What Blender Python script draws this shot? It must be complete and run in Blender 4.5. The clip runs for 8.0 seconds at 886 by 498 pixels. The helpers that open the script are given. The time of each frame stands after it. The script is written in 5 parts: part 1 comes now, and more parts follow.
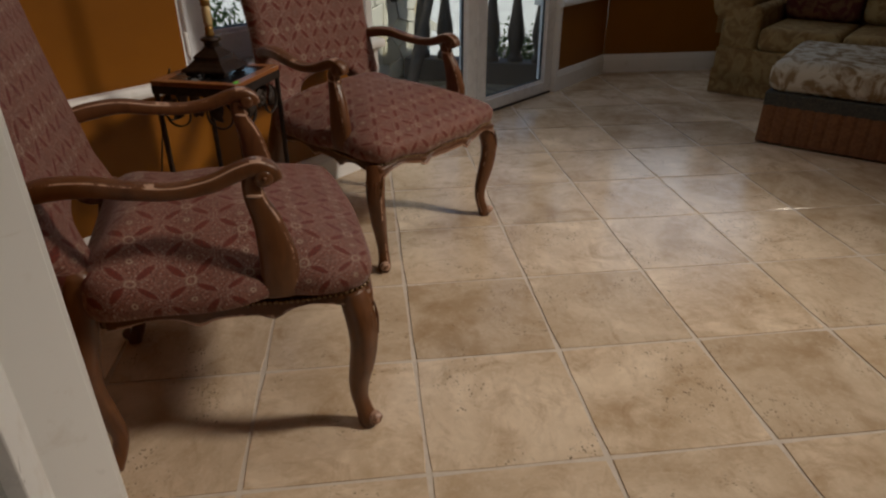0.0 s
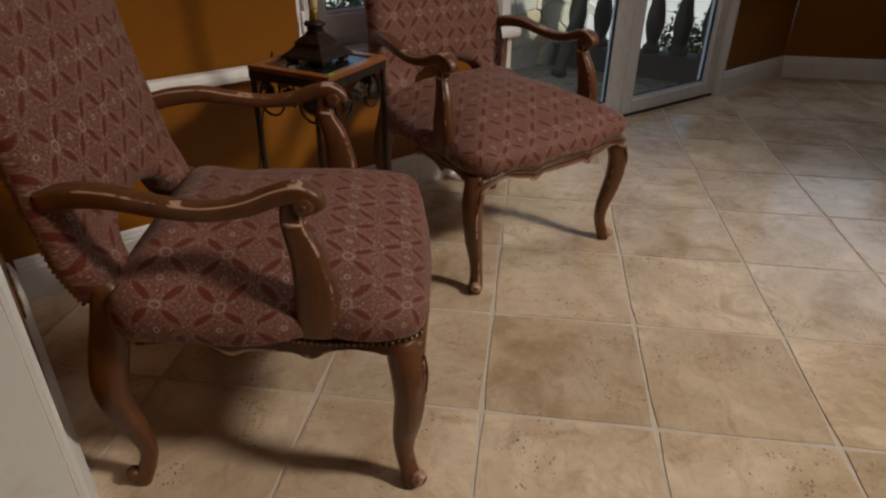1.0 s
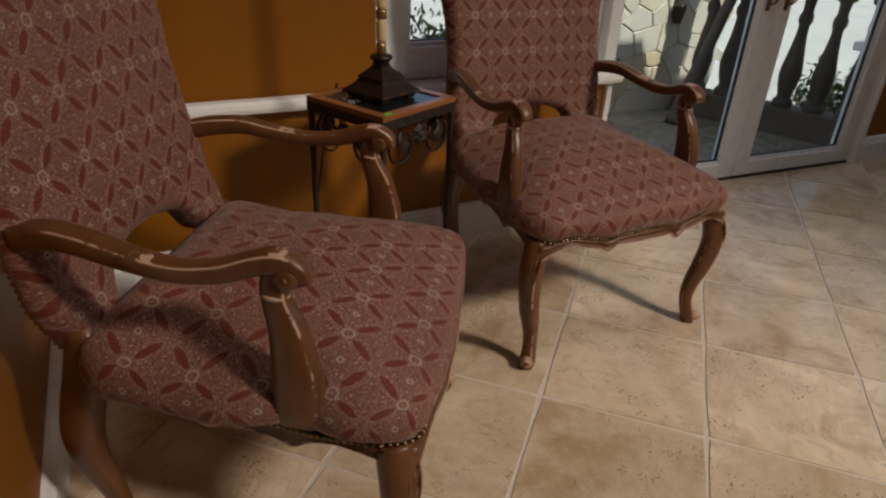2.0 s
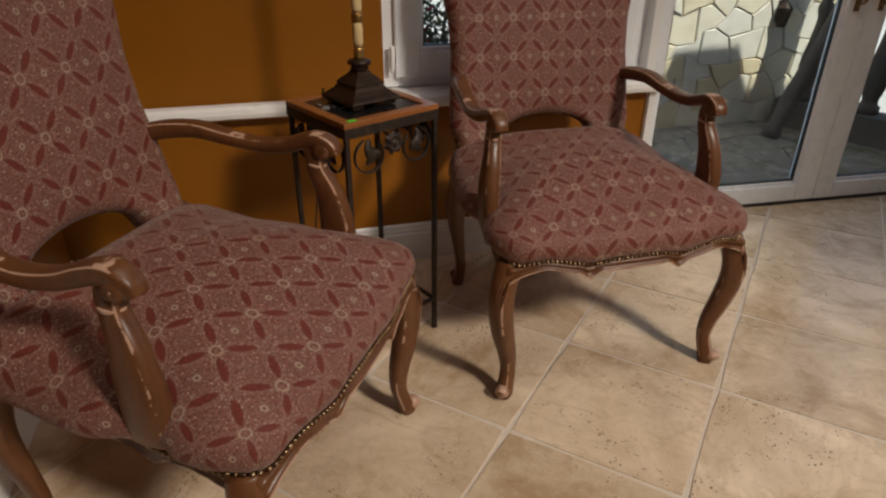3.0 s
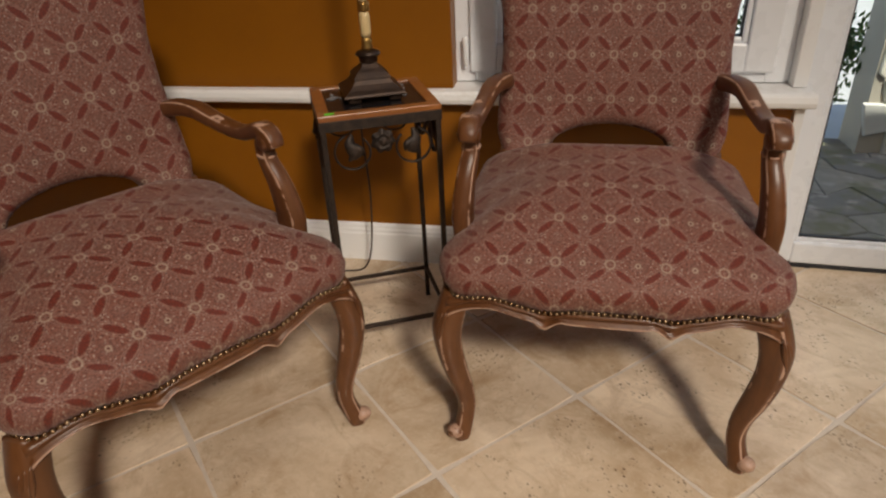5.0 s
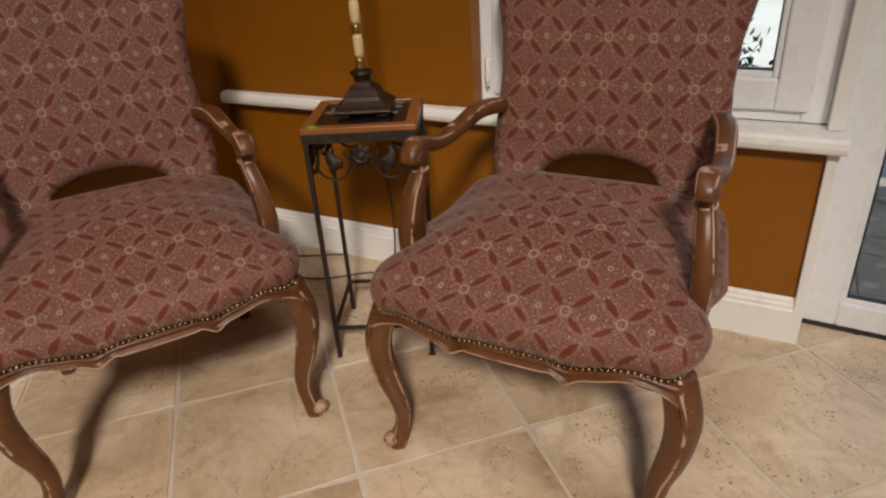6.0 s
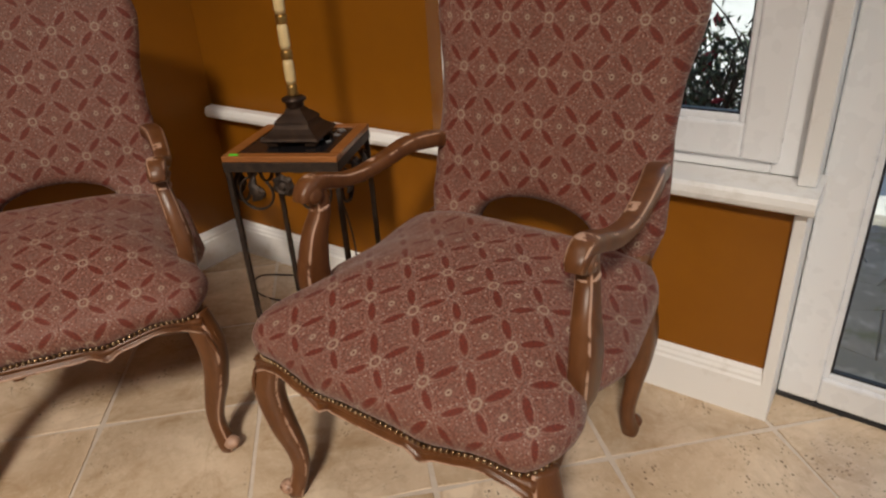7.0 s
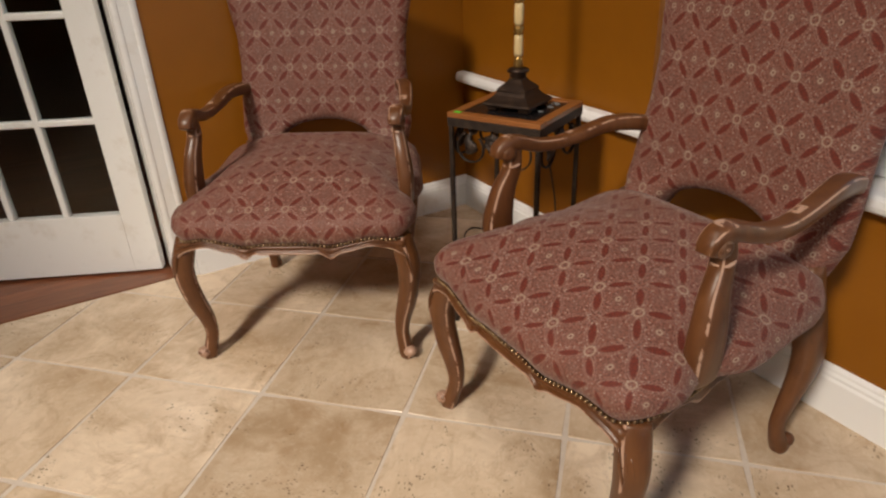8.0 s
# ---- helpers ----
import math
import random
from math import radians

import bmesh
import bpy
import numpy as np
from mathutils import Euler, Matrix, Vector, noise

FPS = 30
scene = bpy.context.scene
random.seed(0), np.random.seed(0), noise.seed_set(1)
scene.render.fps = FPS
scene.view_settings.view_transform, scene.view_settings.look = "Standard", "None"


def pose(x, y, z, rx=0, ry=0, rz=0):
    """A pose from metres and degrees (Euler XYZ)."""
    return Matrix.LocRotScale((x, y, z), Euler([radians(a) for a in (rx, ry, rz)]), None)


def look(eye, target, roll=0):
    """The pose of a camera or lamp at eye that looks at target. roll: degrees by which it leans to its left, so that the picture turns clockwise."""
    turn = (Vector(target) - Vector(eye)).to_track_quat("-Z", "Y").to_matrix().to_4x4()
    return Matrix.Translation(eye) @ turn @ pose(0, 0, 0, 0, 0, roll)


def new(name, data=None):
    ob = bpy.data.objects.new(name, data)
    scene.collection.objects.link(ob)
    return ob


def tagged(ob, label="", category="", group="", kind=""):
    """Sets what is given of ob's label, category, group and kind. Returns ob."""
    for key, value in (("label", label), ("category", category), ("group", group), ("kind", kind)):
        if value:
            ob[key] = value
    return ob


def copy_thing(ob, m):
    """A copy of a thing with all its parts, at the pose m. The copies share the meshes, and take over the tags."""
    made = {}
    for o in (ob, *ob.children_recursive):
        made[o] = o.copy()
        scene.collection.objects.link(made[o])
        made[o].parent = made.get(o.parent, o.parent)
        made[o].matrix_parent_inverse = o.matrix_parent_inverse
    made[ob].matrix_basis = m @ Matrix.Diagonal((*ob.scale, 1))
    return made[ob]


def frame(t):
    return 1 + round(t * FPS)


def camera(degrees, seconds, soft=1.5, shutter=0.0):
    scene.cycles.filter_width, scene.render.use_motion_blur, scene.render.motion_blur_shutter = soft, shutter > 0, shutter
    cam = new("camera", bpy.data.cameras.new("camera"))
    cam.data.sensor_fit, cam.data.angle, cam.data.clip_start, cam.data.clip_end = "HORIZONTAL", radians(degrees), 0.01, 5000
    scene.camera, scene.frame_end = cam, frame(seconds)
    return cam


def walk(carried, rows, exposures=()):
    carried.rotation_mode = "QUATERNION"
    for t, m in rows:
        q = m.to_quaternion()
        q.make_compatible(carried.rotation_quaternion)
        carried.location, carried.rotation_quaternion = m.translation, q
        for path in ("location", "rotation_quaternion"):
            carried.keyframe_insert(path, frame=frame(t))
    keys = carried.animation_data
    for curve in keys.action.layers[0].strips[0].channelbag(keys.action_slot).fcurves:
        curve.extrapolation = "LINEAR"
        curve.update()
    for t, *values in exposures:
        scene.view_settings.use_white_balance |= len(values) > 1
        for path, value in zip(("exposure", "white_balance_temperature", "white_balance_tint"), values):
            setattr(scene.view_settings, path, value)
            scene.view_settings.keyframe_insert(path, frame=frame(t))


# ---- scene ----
cam = camera(69.0, 8.0, 2.3)
PATH = [
    (0, (-0.249, -2.129, 1.103), (1.139, -1.03, 0.173), -0.3),
    (0.5, (-0.123, -2.054, 1.095), (1.177, -0.893, 0.114), 1.3),
    (1, (0.043, -2.031, 1.115), (1.103, -0.658, 0.119), 0.6),
    (1.5, (0.168, -2.034, 1.138), (1.023, -0.496, 0.189), -0.1),
    (2, (0.276, -1.921, 1.114), (1.086, -0.353, 0.174), 2.7),
    (3.5, (0.825, -1.976, 1.088), (1.041, -0.22, 0.155), -1.0),
    (4, (0.975, -1.913, 1.064), (0.929, -0.155, 0.111), -1.2),
    (4.5, (1.231, -1.956, 1.079), (0.947, -0.234, 0.103), -3.9),
    (5, (1.366, -1.833, 1.08), (0.985, -0.119, 0.123), -2.9),
    (6.5, (2.005, -1.597, 1.113), (0.987, -0.13, 0.212), -4.6),
    (7, (2.071, -1.403, 1.114), (1.004, 0.035, 0.222), -3.7),
    (7.5, (2.177, -1.342, 1.125), (0.815, -0.17, 0.247), -4.4),
    (8, (2.302, -1.427, 1.127), (0.752, -0.539, 0.227), -2.3),
]
walk(cam, [(t, look(eye, target, roll)) for t, eye, target, roll in PATH],
     [(0.0, -0.12), (1.0, -0.10), (2.0, 0.06), (3.5, 0.38), (5.0, 0.46), (7.0, 0.62), (8.0, 0.76)])
# sky, sun, added key spot, overhead fill and wing window fill
SKY, SUN, LAMP, LAMP2, LAMP3 = 0.15, 5.0, 1600.0, 14.0, 5.0

# ---- world, sun, lamps ----
world = bpy.data.worlds.new("sky")
scene.world = world
world.use_nodes = True
wn = world.node_tree
sky = wn.nodes.new("ShaderNodeTexSky")
sky.sky_type = "NISHITA"
sky.sun_disc = False
SUN_TO = Vector((0.53, -0.85, 1.62)).normalized()
sky.sun_elevation = math.asin(SUN_TO.z)
sky.sun_rotation = math.atan2(SUN_TO.x, SUN_TO.y)
wn.links.new(sky.outputs["Color"], wn.nodes["Background"].inputs["Color"])
wn.nodes["Background"].inputs["Strength"].default_value = SKY
sun = new("sun", bpy.data.lights.new("sun", "SUN"))
sun.data.energy, sun.data.angle, sun.data.color = SUN, radians(0.6), (1.0, 0.95, 0.86)
sun.matrix_world = look((0, 0, 10), Vector((0, 0, 10)) - SUN_TO)
# lamps added without a known source: a key spot and an overhead fill
RISE = 0.45


def roof_z(y):
    return 2.6 + RISE * (0.24 - y)


def opening_light(name, at, target, sx, sy, watts, color):
    l = new(name, bpy.data.lights.new(name, "AREA"))
    l.data.shape, l.data.size, l.data.size_y = "RECTANGLE", sx, sy
    l.data.energy, l.data.color = watts, color
    l.matrix_world = look(at, target)


# key spot placed to suit the shadows' direction; its real source is unseen
SPOT_AT, AIM = Vector((3.85, -5.8, 4.85)), Vector((1.08, -0.98, 0.0))
spot = new("added_key_beam", bpy.data.lights.new("added_key_beam", "SPOT"))
spot.data.energy, spot.data.color, spot.data.shadow_soft_size = LAMP, (1.0, 0.88, 0.75), 0.50
spot.data.spot_size, spot.data.spot_blend = radians(33), 1.0
spot.matrix_world = look(SPOT_AT, AIM)
# overhead fill lamp, under a roof opening added for it
opening_light("overhead_fill", (1.5, -1.35, roof_z(-1.35) - 0.01), (1.5, -1.35 - 0.45, roof_z(-1.35) - 1.01), 1.0, 1.0, LAMP2, (1.0, 0.90, 0.80))


# area lamp added in the angled wall's window, a cool fill for daylight
opening_light("wing_window_fill", (5.077, -0.615, 1.40), (4.077, -1.615, 1.25), 1.5, 1.3, LAMP3, (0.80, 0.90, 1.0))


# ---- node helpers ----
class Net:
    """A small wrapper to write a material's nodes in few lines."""

    def __init__(self, name):
        self.mat = bpy.data.materials.new(name)
        self.mat.use_nodes = True
        self.t = self.mat.node_tree
        self.bsdf = self.t.nodes["Principled BSDF"]

    def put(self, socket, value):
        if isinstance(value, bpy.types.NodeSocket):
            self.t.links.new(value, socket)
        elif isinstance(value, (tuple, list)):
            n = len(socket.default_value)
            socket.default_value = (tuple(value) + (1.0,))[:n]
        else:
            socket.default_value = value

    def node(self, kind, **props):
        n = self.t.nodes.new(kind)
        for k, v in props.items():
            setattr(n, k, v)
        return n

    def math(self, op, a, b=0.0, c=0.0, clamp=False):
        n = self.node("ShaderNodeMath", operation=op, use_clamp=clamp)
        for s, v in zip(n.inputs, (a, b, c)):
            self.put(s, v)
        return n.outputs[0]

    def mix(self, f, a, b, blend="MIX"):
        n = self.node("ShaderNodeMix", data_type="RGBA", blend_type=blend)
        self.put(n.inputs[0], f)
        self.put(n.inputs[6], a)
        self.put(n.inputs[7], b)
        return n.outputs[2]

    def noise(self, co, scale, detail=3.0, rough=0.55, distort=0.0):
        n = self.node("ShaderNodeTexNoise")
        self.put(n.inputs["Vector"], co)
        self.put(n.inputs["Scale"], scale)
        self.put(n.inputs["Detail"], detail)
        self.put(n.inputs["Roughness"], rough)
        self.put(n.inputs["Distortion"], distort)
        return n.outputs["Fac"]

    def vor(self, co, scale, feature="F1"):
        n = self.node("ShaderNodeTexVoronoi", feature=feature)
        self.put(n.inputs["Vector"], co)
        self.put(n.inputs["Scale"], scale)
        return n

    def ramp(self, f, stops):
        n = self.node("ShaderNodeValToRGB")
        self.put(n.inputs[0], f)
        el = n.color_ramp.elements
        while len(el) < len(stops):
            el.new(0.5)
        for e, (p, c) in zip(el, stops):
            e.position = p
            e.color = (c, c, c, 1) if isinstance(c, (int, float)) else (*c, 1)
        return n.outputs[0]

    def step(self, f, lo, hi):
        n = self.node("ShaderNodeMapRange", clamp=True)
        for i, v in enumerate((f, lo, hi, 0.0, 1.0)):
            self.put(n.inputs[i], v)
        return n.outputs[0]

    def obj(self):
        return self.node("ShaderNodeTexCoord").outputs["Object"]

    def pos(self):
        return self.node("ShaderNodeNewGeometry").outputs["Position"]

    def scaled(self, co, s):
        n = self.node("ShaderNodeVectorMath", operation="MULTIPLY")
        self.put(n.inputs[0], co)
        n.inputs[1].default_value = s
        return n.outputs[0]

    def done(self, color, rough=0.5, metal=0.0, height=None, strength=0.3, dist=0.002, spec=0.5, **more):
        b = self.bsdf.inputs
        self.put(b["Base Color"], color)
        self.put(b["Roughness"], rough)
        self.put(b["Metallic"], metal)
        self.put(b["Specular IOR Level"], spec)
        for k, v in more.items():
            self.put(b[k.replace("_", " ")], v)
        if height is not None:
            n = self.node("ShaderNodeBump")
            n.inputs["Strength"].default_value = strength
            n.inputs["Distance"].default_value = dist
            self.put(n.inputs["Height"], height)
            self.t.links.new(n.outputs[0], b["Normal"])
        return self.mat


def painted(name, base, rough=0.45, vary=0.08, grain=60.0, strength=0.08, spec=0.4):
    n = Net(name)
    p = n.pos()
    a = n.noise(p, 1.7, 3)
    b = n.noise(p, grain, 2)
    dark = tuple(c * (1 - vary) for c in base)
    lite = tuple(min(1, c * (1 + vary)) for c in base)
    c = n.mix(n.step(a, 0.3, 0.7), dark, lite)
    return n.done(c, n.math("MULTIPLY_ADD", b, 0.12, rough - 0.06), height=b, strength=strength, dist=0.001, spec=spec)


def scuffed(name, base, mark, rough=0.4):
    """White paint with faint scuffs and dirt."""
    n = Net(name)
    p = n.pos()
    g = n.noise(p, 9, 5, 0.7)
    s = n.noise(n.scaled(p, (14, 14, 90)), 1.0, 4, 0.6)
    c = n.mix(n.step(g, 0.56, 0.8), base, mark)
    c = n.mix(n.math("MULTIPLY", n.step(s, 0.66, 0.75), 0.35), c, mark)
    return n.done(c, n.math("MULTIPLY_ADD", g, 0.2, rough - 0.1), height=s, strength=0.05, dist=0.001)


# ---- materials ----
def wall_paint():
    n = Net("orange_wall_paint")
    p = n.pos()
    big = n.noise(p, 1.3, 4, 0.6)
    mid = n.noise(p, 7.0, 4, 0.65)
    fine = n.noise(p, 160.0, 2)
    c = n.mix(n.step(big, 0.3, 0.7), (0.235, 0.083, 0.004), (0.285, 0.102, 0.005))
    c = n.mix(n.math("MULTIPLY", n.step(mid, 0.45, 0.75), 0.4), c, (0.22, 0.076, 0.004))
    return n.done(c, 0.42, height=fine, strength=0.12, dist=0.001, spec=0.35)


def travertine():
    n = Net("travertine_tile")
    info = n.node("ShaderNodeObjectInfo")
    shift = n.node("ShaderNodeVectorMath", operation="MULTIPLY_ADD")
    n.put(shift.inputs[0], info.outputs["Random"])
    shift.inputs[1].default_value = (37.0, 53.0, 11.0)
    n.put(shift.inputs[2], n.obj())
    p = shift.outputs[0]
    r = info.outputs["Random"]
    cloud = n.noise(p, 3.2, 6, 0.62, 0.6)
    vein = n.noise(n.scaled(p, (1.0, 2.2, 1.0)), 9.0, 6, 0.7, 1.2)
    fine = n.noise(p, 55.0, 5, 0.7)
    patch = n.noise(p, 5.0, 3, 0.5)
    c = n.mix(n.step(cloud, 0.32, 0.68), (0.48, 0.345, 0.215), (0.86, 0.71, 0.535))
    c = n.mix(n.math("MULTIPLY", n.step(vein, 0.5, 0.78), 0.55), c, (0.41, 0.285, 0.165))
    c = n.mix(n.math("MULTIPLY", n.step(fine, 0.5, 0.8), 0.35), c, (0.84, 0.74, 0.60))
    tone = n.math("MULTIPLY_ADD", r, 0.18, 0.90)
    hsv = n.node("ShaderNodeHueSaturation")
    n.put(hsv.inputs["Value"], tone)
    n.put(hsv.inputs["Color"], c)
    c = hsv.outputs[0]
    # open pits gather in clusters
    pits = n.vor(n.scaled(p, (1.0, 1.7, 1.0)), 78.0).outputs["Distance"]
    jag = n.noise(p, 140.0, 2)
    hole = n.math("SUBTRACT", 1.0, n.step(n.math("ADD", pits, n.math("MULTIPLY", jag, 0.6)), 0.50, 0.66))
    hole = n.math("MULTIPLY", hole, n.step(patch, 0.50, 0.60))
    hole = n.math("MULTIPLY", hole, n.step(n.noise(p, 30.0, 3, 0.7), 0.50, 0.58))
    c = n.mix(n.math("MULTIPLY", hole, 0.9), c, (0.13, 0.080, 0.046))
    blot = n.step(n.noise(p, 7.0, 6, 0.72, 1.0), 0.52, 0.74)
    c = n.mix(n.math("MULTIPLY", blot, 0.62), c, (0.36, 0.22, 0.11))
    h = n.math("SUBTRACT", n.math("MULTIPLY", cloud, 0.6), hole)
    rough = n.math("MULTIPLY_ADD", vein, 0.26, 0.07)
    return n.done(c, rough, height=h, strength=0.25, dist=0.0015, spec=0.45)


def grout():
    n = Net("pale_grout")
    p = n.pos()
    a = n.noise(p, 30, 4, 0.7)
    c = n.mix(a, (0.50, 0.42, 0.34), (0.74, 0.66, 0.57))
    return n.done(c, 0.9, height=a, strength=0.4, dist=0.001)


def fabric():
    """Woven upholstery: red leaves along a diagonal lattice, rings at its nodes, flowers in its cells."""
    n = Net("patterned_upholstery")
    uv = n.node("ShaderNodeTexCoord").outputs["UV"]
    sep = n.node("ShaderNodeSeparateXYZ")
    wob = n.node("ShaderNodeVectorMath", operation="MULTIPLY_ADD")
    nz = n.node("ShaderNodeTexNoise")
    n.put(nz.inputs["Vector"], uv)
    nz.inputs["Scale"].default_value = 420.0
    n.put(wob.inputs[0], nz.outputs["Color"])
    wob.inputs[1].default_value = (0.0022, 0.0022, 0.0)
    n.put(wob.inputs[2], uv)
    n.put(sep.inputs[0], wob.outputs[0])
    x, y = sep.outputs[0], sep.outputs[1]
    u, v = n.math("MULTIPLY", x, 1.0 / 0.102), n.math("MULTIPLY", y, 1.0 / 0.109)
    a, b = n.math("ADD", u, v), n.math("SUBTRACT", u, v)

    def cell(v, off):
        return n.math("SUBTRACT", n.math("FRACT", n.math("ADD", v, off)), 0.5)
    ac, bc, an, bn = cell(a, 0.0), cell(b, 0.0), cell(a, 0.5), cell(b, 0.5)

    def leaf(along, across):
        s = n.math("POWER", n.math("ABSOLUTE", n.math("MULTIPLY", along, 1.0 / 0.285)), 2.0)
        return n.math("ADD", n.math("POWER", n.math("ABSOLUTE", n.math("MULTIPLY", across, 1.0 / 0.088)), 1.6), s)
    leaves = n.math("MINIMUM", leaf(ac, bn), leaf(bc, an))

    def rad(p, q):
        return n.math("SQRT", n.math("ADD", n.math("MULTIPLY", p, p), n.math("MULTIPLY", q, q)))
    rn, rc = rad(an, bn), rad(ac, bc)

    def band(v, mid, half):
        return n.math("SUBTRACT", 1.0, n.step(n.math("ABSOLUTE", n.math("SUBTRACT", v, mid)), half * 0.6, half))
    weave = n.noise(n.scaled(uv, (1.0, 1.0, 1.0)), 900.0, 1)
    thread = n.noise(uv, 215.0, 3, 0.75)
    cloud = n.noise(uv, 9.0, 3)
    # ground of taupe and red threads
    c = n.mix(n.step(thread, 0.38, 0.60), (0.092, 0.020, 0.013), (0.232, 0.098, 0.068))
    # fainter red cells behind every second flower
    soft = n.math("MULTIPLY", n.math("SUBTRACT", 1.0, n.step(rc, 0.14, 0.30)), 0.30)
    c = n.mix(soft, c, (0.170, 0.098, 0.076))
    dots = n.math("SUBTRACT", 1.0, n.step(n.vor(uv, 150.0).outputs["Distance"], 0.16, 0.28))
    line = n.math("MAXIMUM", band(leaves, 1.75, 0.30), n.math("MULTIPLY", band(leaves, 3.1, 0.40), 0.8))
    c = n.mix(n.math("MULTIPLY", line, n.math("MULTIPLY_ADD", dots, 0.6, 0.30)), c, (0.31, 0.24, 0.20))
    c = n.mix(n.math("MULTIPLY", dots, 0.52), c, (0.40, 0.31, 0.26))
    pick = n.noise(n.scaled(uv, (1.0, 0.45, 1.0)), 330.0, 2, 0.6)
    c = n.mix(n.math("MULTIPLY", n.step(pick, 0.60, 0.68), 0.5), c, (0.045, 0.020, 0.017))
    red = n.math("SUBTRACT", 1.0, n.step(n.math("ADD", leaves, n.math("MULTIPLY", thread, 0.45)), 1.05, 1.45))
    c = n.mix(n.math("MULTIPLY", red, n.step(thread, 0.12, 0.42)), c, n.mix(n.step(thread, 0.35, 0.65), (0.070, 0.010, 0.005), (0.165, 0.026, 0.012)))
    def even(v, w, off):
        s = n.math("ADD", n.math("FLOOR", n.math("ADD", v, off)), n.math("FLOOR", n.math("ADD", w, off)))
        return n.math("LESS_THAN", n.math("ABSOLUTE", n.math("SUBTRACT", n.math("FLOORED_MODULO", s, 2.0), 0.0)), 0.5)
    at_node, at_cell = even(a, b, 0.5), even(a, b, 0.0)
    ring = n.math("MAXIMUM", n.math("MULTIPLY", n.math("MULTIPLY", band(rn, 0.120, 0.030), at_node), 0.56), n.math("MULTIPLY", n.math("MULTIPLY", band(rc, 0.058, 0.028), at_cell), 0.66))
    c = n.mix(ring, c, (0.38, 0.29, 0.215))
    heart = n.math("SUBTRACT", 1.0, n.step(rc, 0.018, 0.034))
    c = n.mix(n.math("MULTIPLY", heart, at_cell), c, (0.10, 0.022, 0.018))
    fleck = n.math("SUBTRACT", 1.0, n.step(n.math("MINIMUM", rad(n.math("SUBTRACT", n.math("ABSOLUTE", ac), 0.23), n.math("SUBTRACT", n.math("ABSOLUTE", bc), 0.23)), 9.0), 0.016, 0.030))
    c = n.mix(n.math("MULTIPLY", fleck, 0.6), c, (0.42, 0.34, 0.28))
    hsv = n.node("ShaderNodeHueSaturation")
    n.put(hsv.inputs["Value"], n.math("MULTIPLY_ADD", cloud, 0.3, 0.85))
    n.put(hsv.inputs["Color"], c)
    h = n.math("ADD", n.math("MULTIPLY", weave, 0.6), n.math("MULTIPLY", thread, 0.6))
    return n.done(hsv.outputs[0], n.math("MULTIPLY_ADD", thread, 0.25, 0.52), height=h, strength=0.6, dist=0.0013, spec=0.36, Sheen_Weight=0.13, Sheen_Roughness=0.45, Sheen_Tint=(1.0, 0.93, 0.88, 1.0))


def chair_wood():
    """Brown-stained wood, rubbed through to pale pink primer on its edges."""
    n = Net("worn_brown_wood")
    p = n.obj()
    geo = n.node("ShaderNodeNewGeometry")
    grain = n.noise(n.scaled(p, (40, 40, 9)), 1.0, 5, 0.65, 0.6)
    blot = n.noise(p, 13.0, 4, 0.6)
    c = n.mix(n.step(grain, 0.3, 0.7), (0.068, 0.022, 0.006), (0.135, 0.050, 0.015))
    c = n.mix(n.math("MULTIPLY", n.step(blot, 0.4, 0.7), 0.5), c, (0.160, 0.064, 0.022))
    att = n.node("ShaderNodeAttribute", attribute_name="wear")
    rub = n.step(n.math("ADD", n.noise(p, 34.0, 6, 0.75), n.math("MULTIPLY", n.noise(p, 6.0, 2), 0.7)), 0.74, 0.86)
    w = n.step(n.math("MULTIPLY", n.step(att.outputs["Fac"], 0.45, 0.95), rub), 0.25, 0.6)
    c = n.mix(n.math("MULTIPLY", w, 0.78), c, (0.56, 0.36, 0.26))
    return n.done(c, n.math("MULTIPLY_ADD", grain, 0.18, 0.30), height=grain, strength=0.12, dist=0.001, spec=0.5)


def stained(name, a, b, rough=0.35, stretch=(6, 60, 60), island=False):
    n = Net(name)
    p = n.obj()
    g = n.noise(n.scaled(p, stretch), 1.0, 5, 0.62, 1.0)
    blot = n.noise(p, 6.0, 3)
    c = n.mix(n.step(g, 0.3, 0.7), a, b)
    c = n.mix(n.math("MULTIPLY", blot, 0.3), c, a)
    if island:
        hsv = n.node("ShaderNodeHueSaturation")
        n.put(hsv.inputs["Value"], n.math("MULTIPLY_ADD", n.node("ShaderNodeObjectInfo").outputs["Random"], 0.4, 0.8))
        n.put(hsv.inputs["Color"], c)
        c = hsv.outputs[0]
    return n.done(c, rough, height=g, strength=0.15, dist=0.001)


def metal(name, base, rough, metallic=1.0, wear=None):
    n = Net(name)
    p = n.obj()
    g = n.noise(p, 45.0, 4, 0.65)
    c = n.mix(n.step(g, 0.4, 0.75), base, wear or tuple(v * 1.5 for v in base))
    return n.done(c, n.math("MULTIPLY_ADD", g, 0.25, rough - 0.1), metallic, height=g, strength=0.25, dist=0.001)


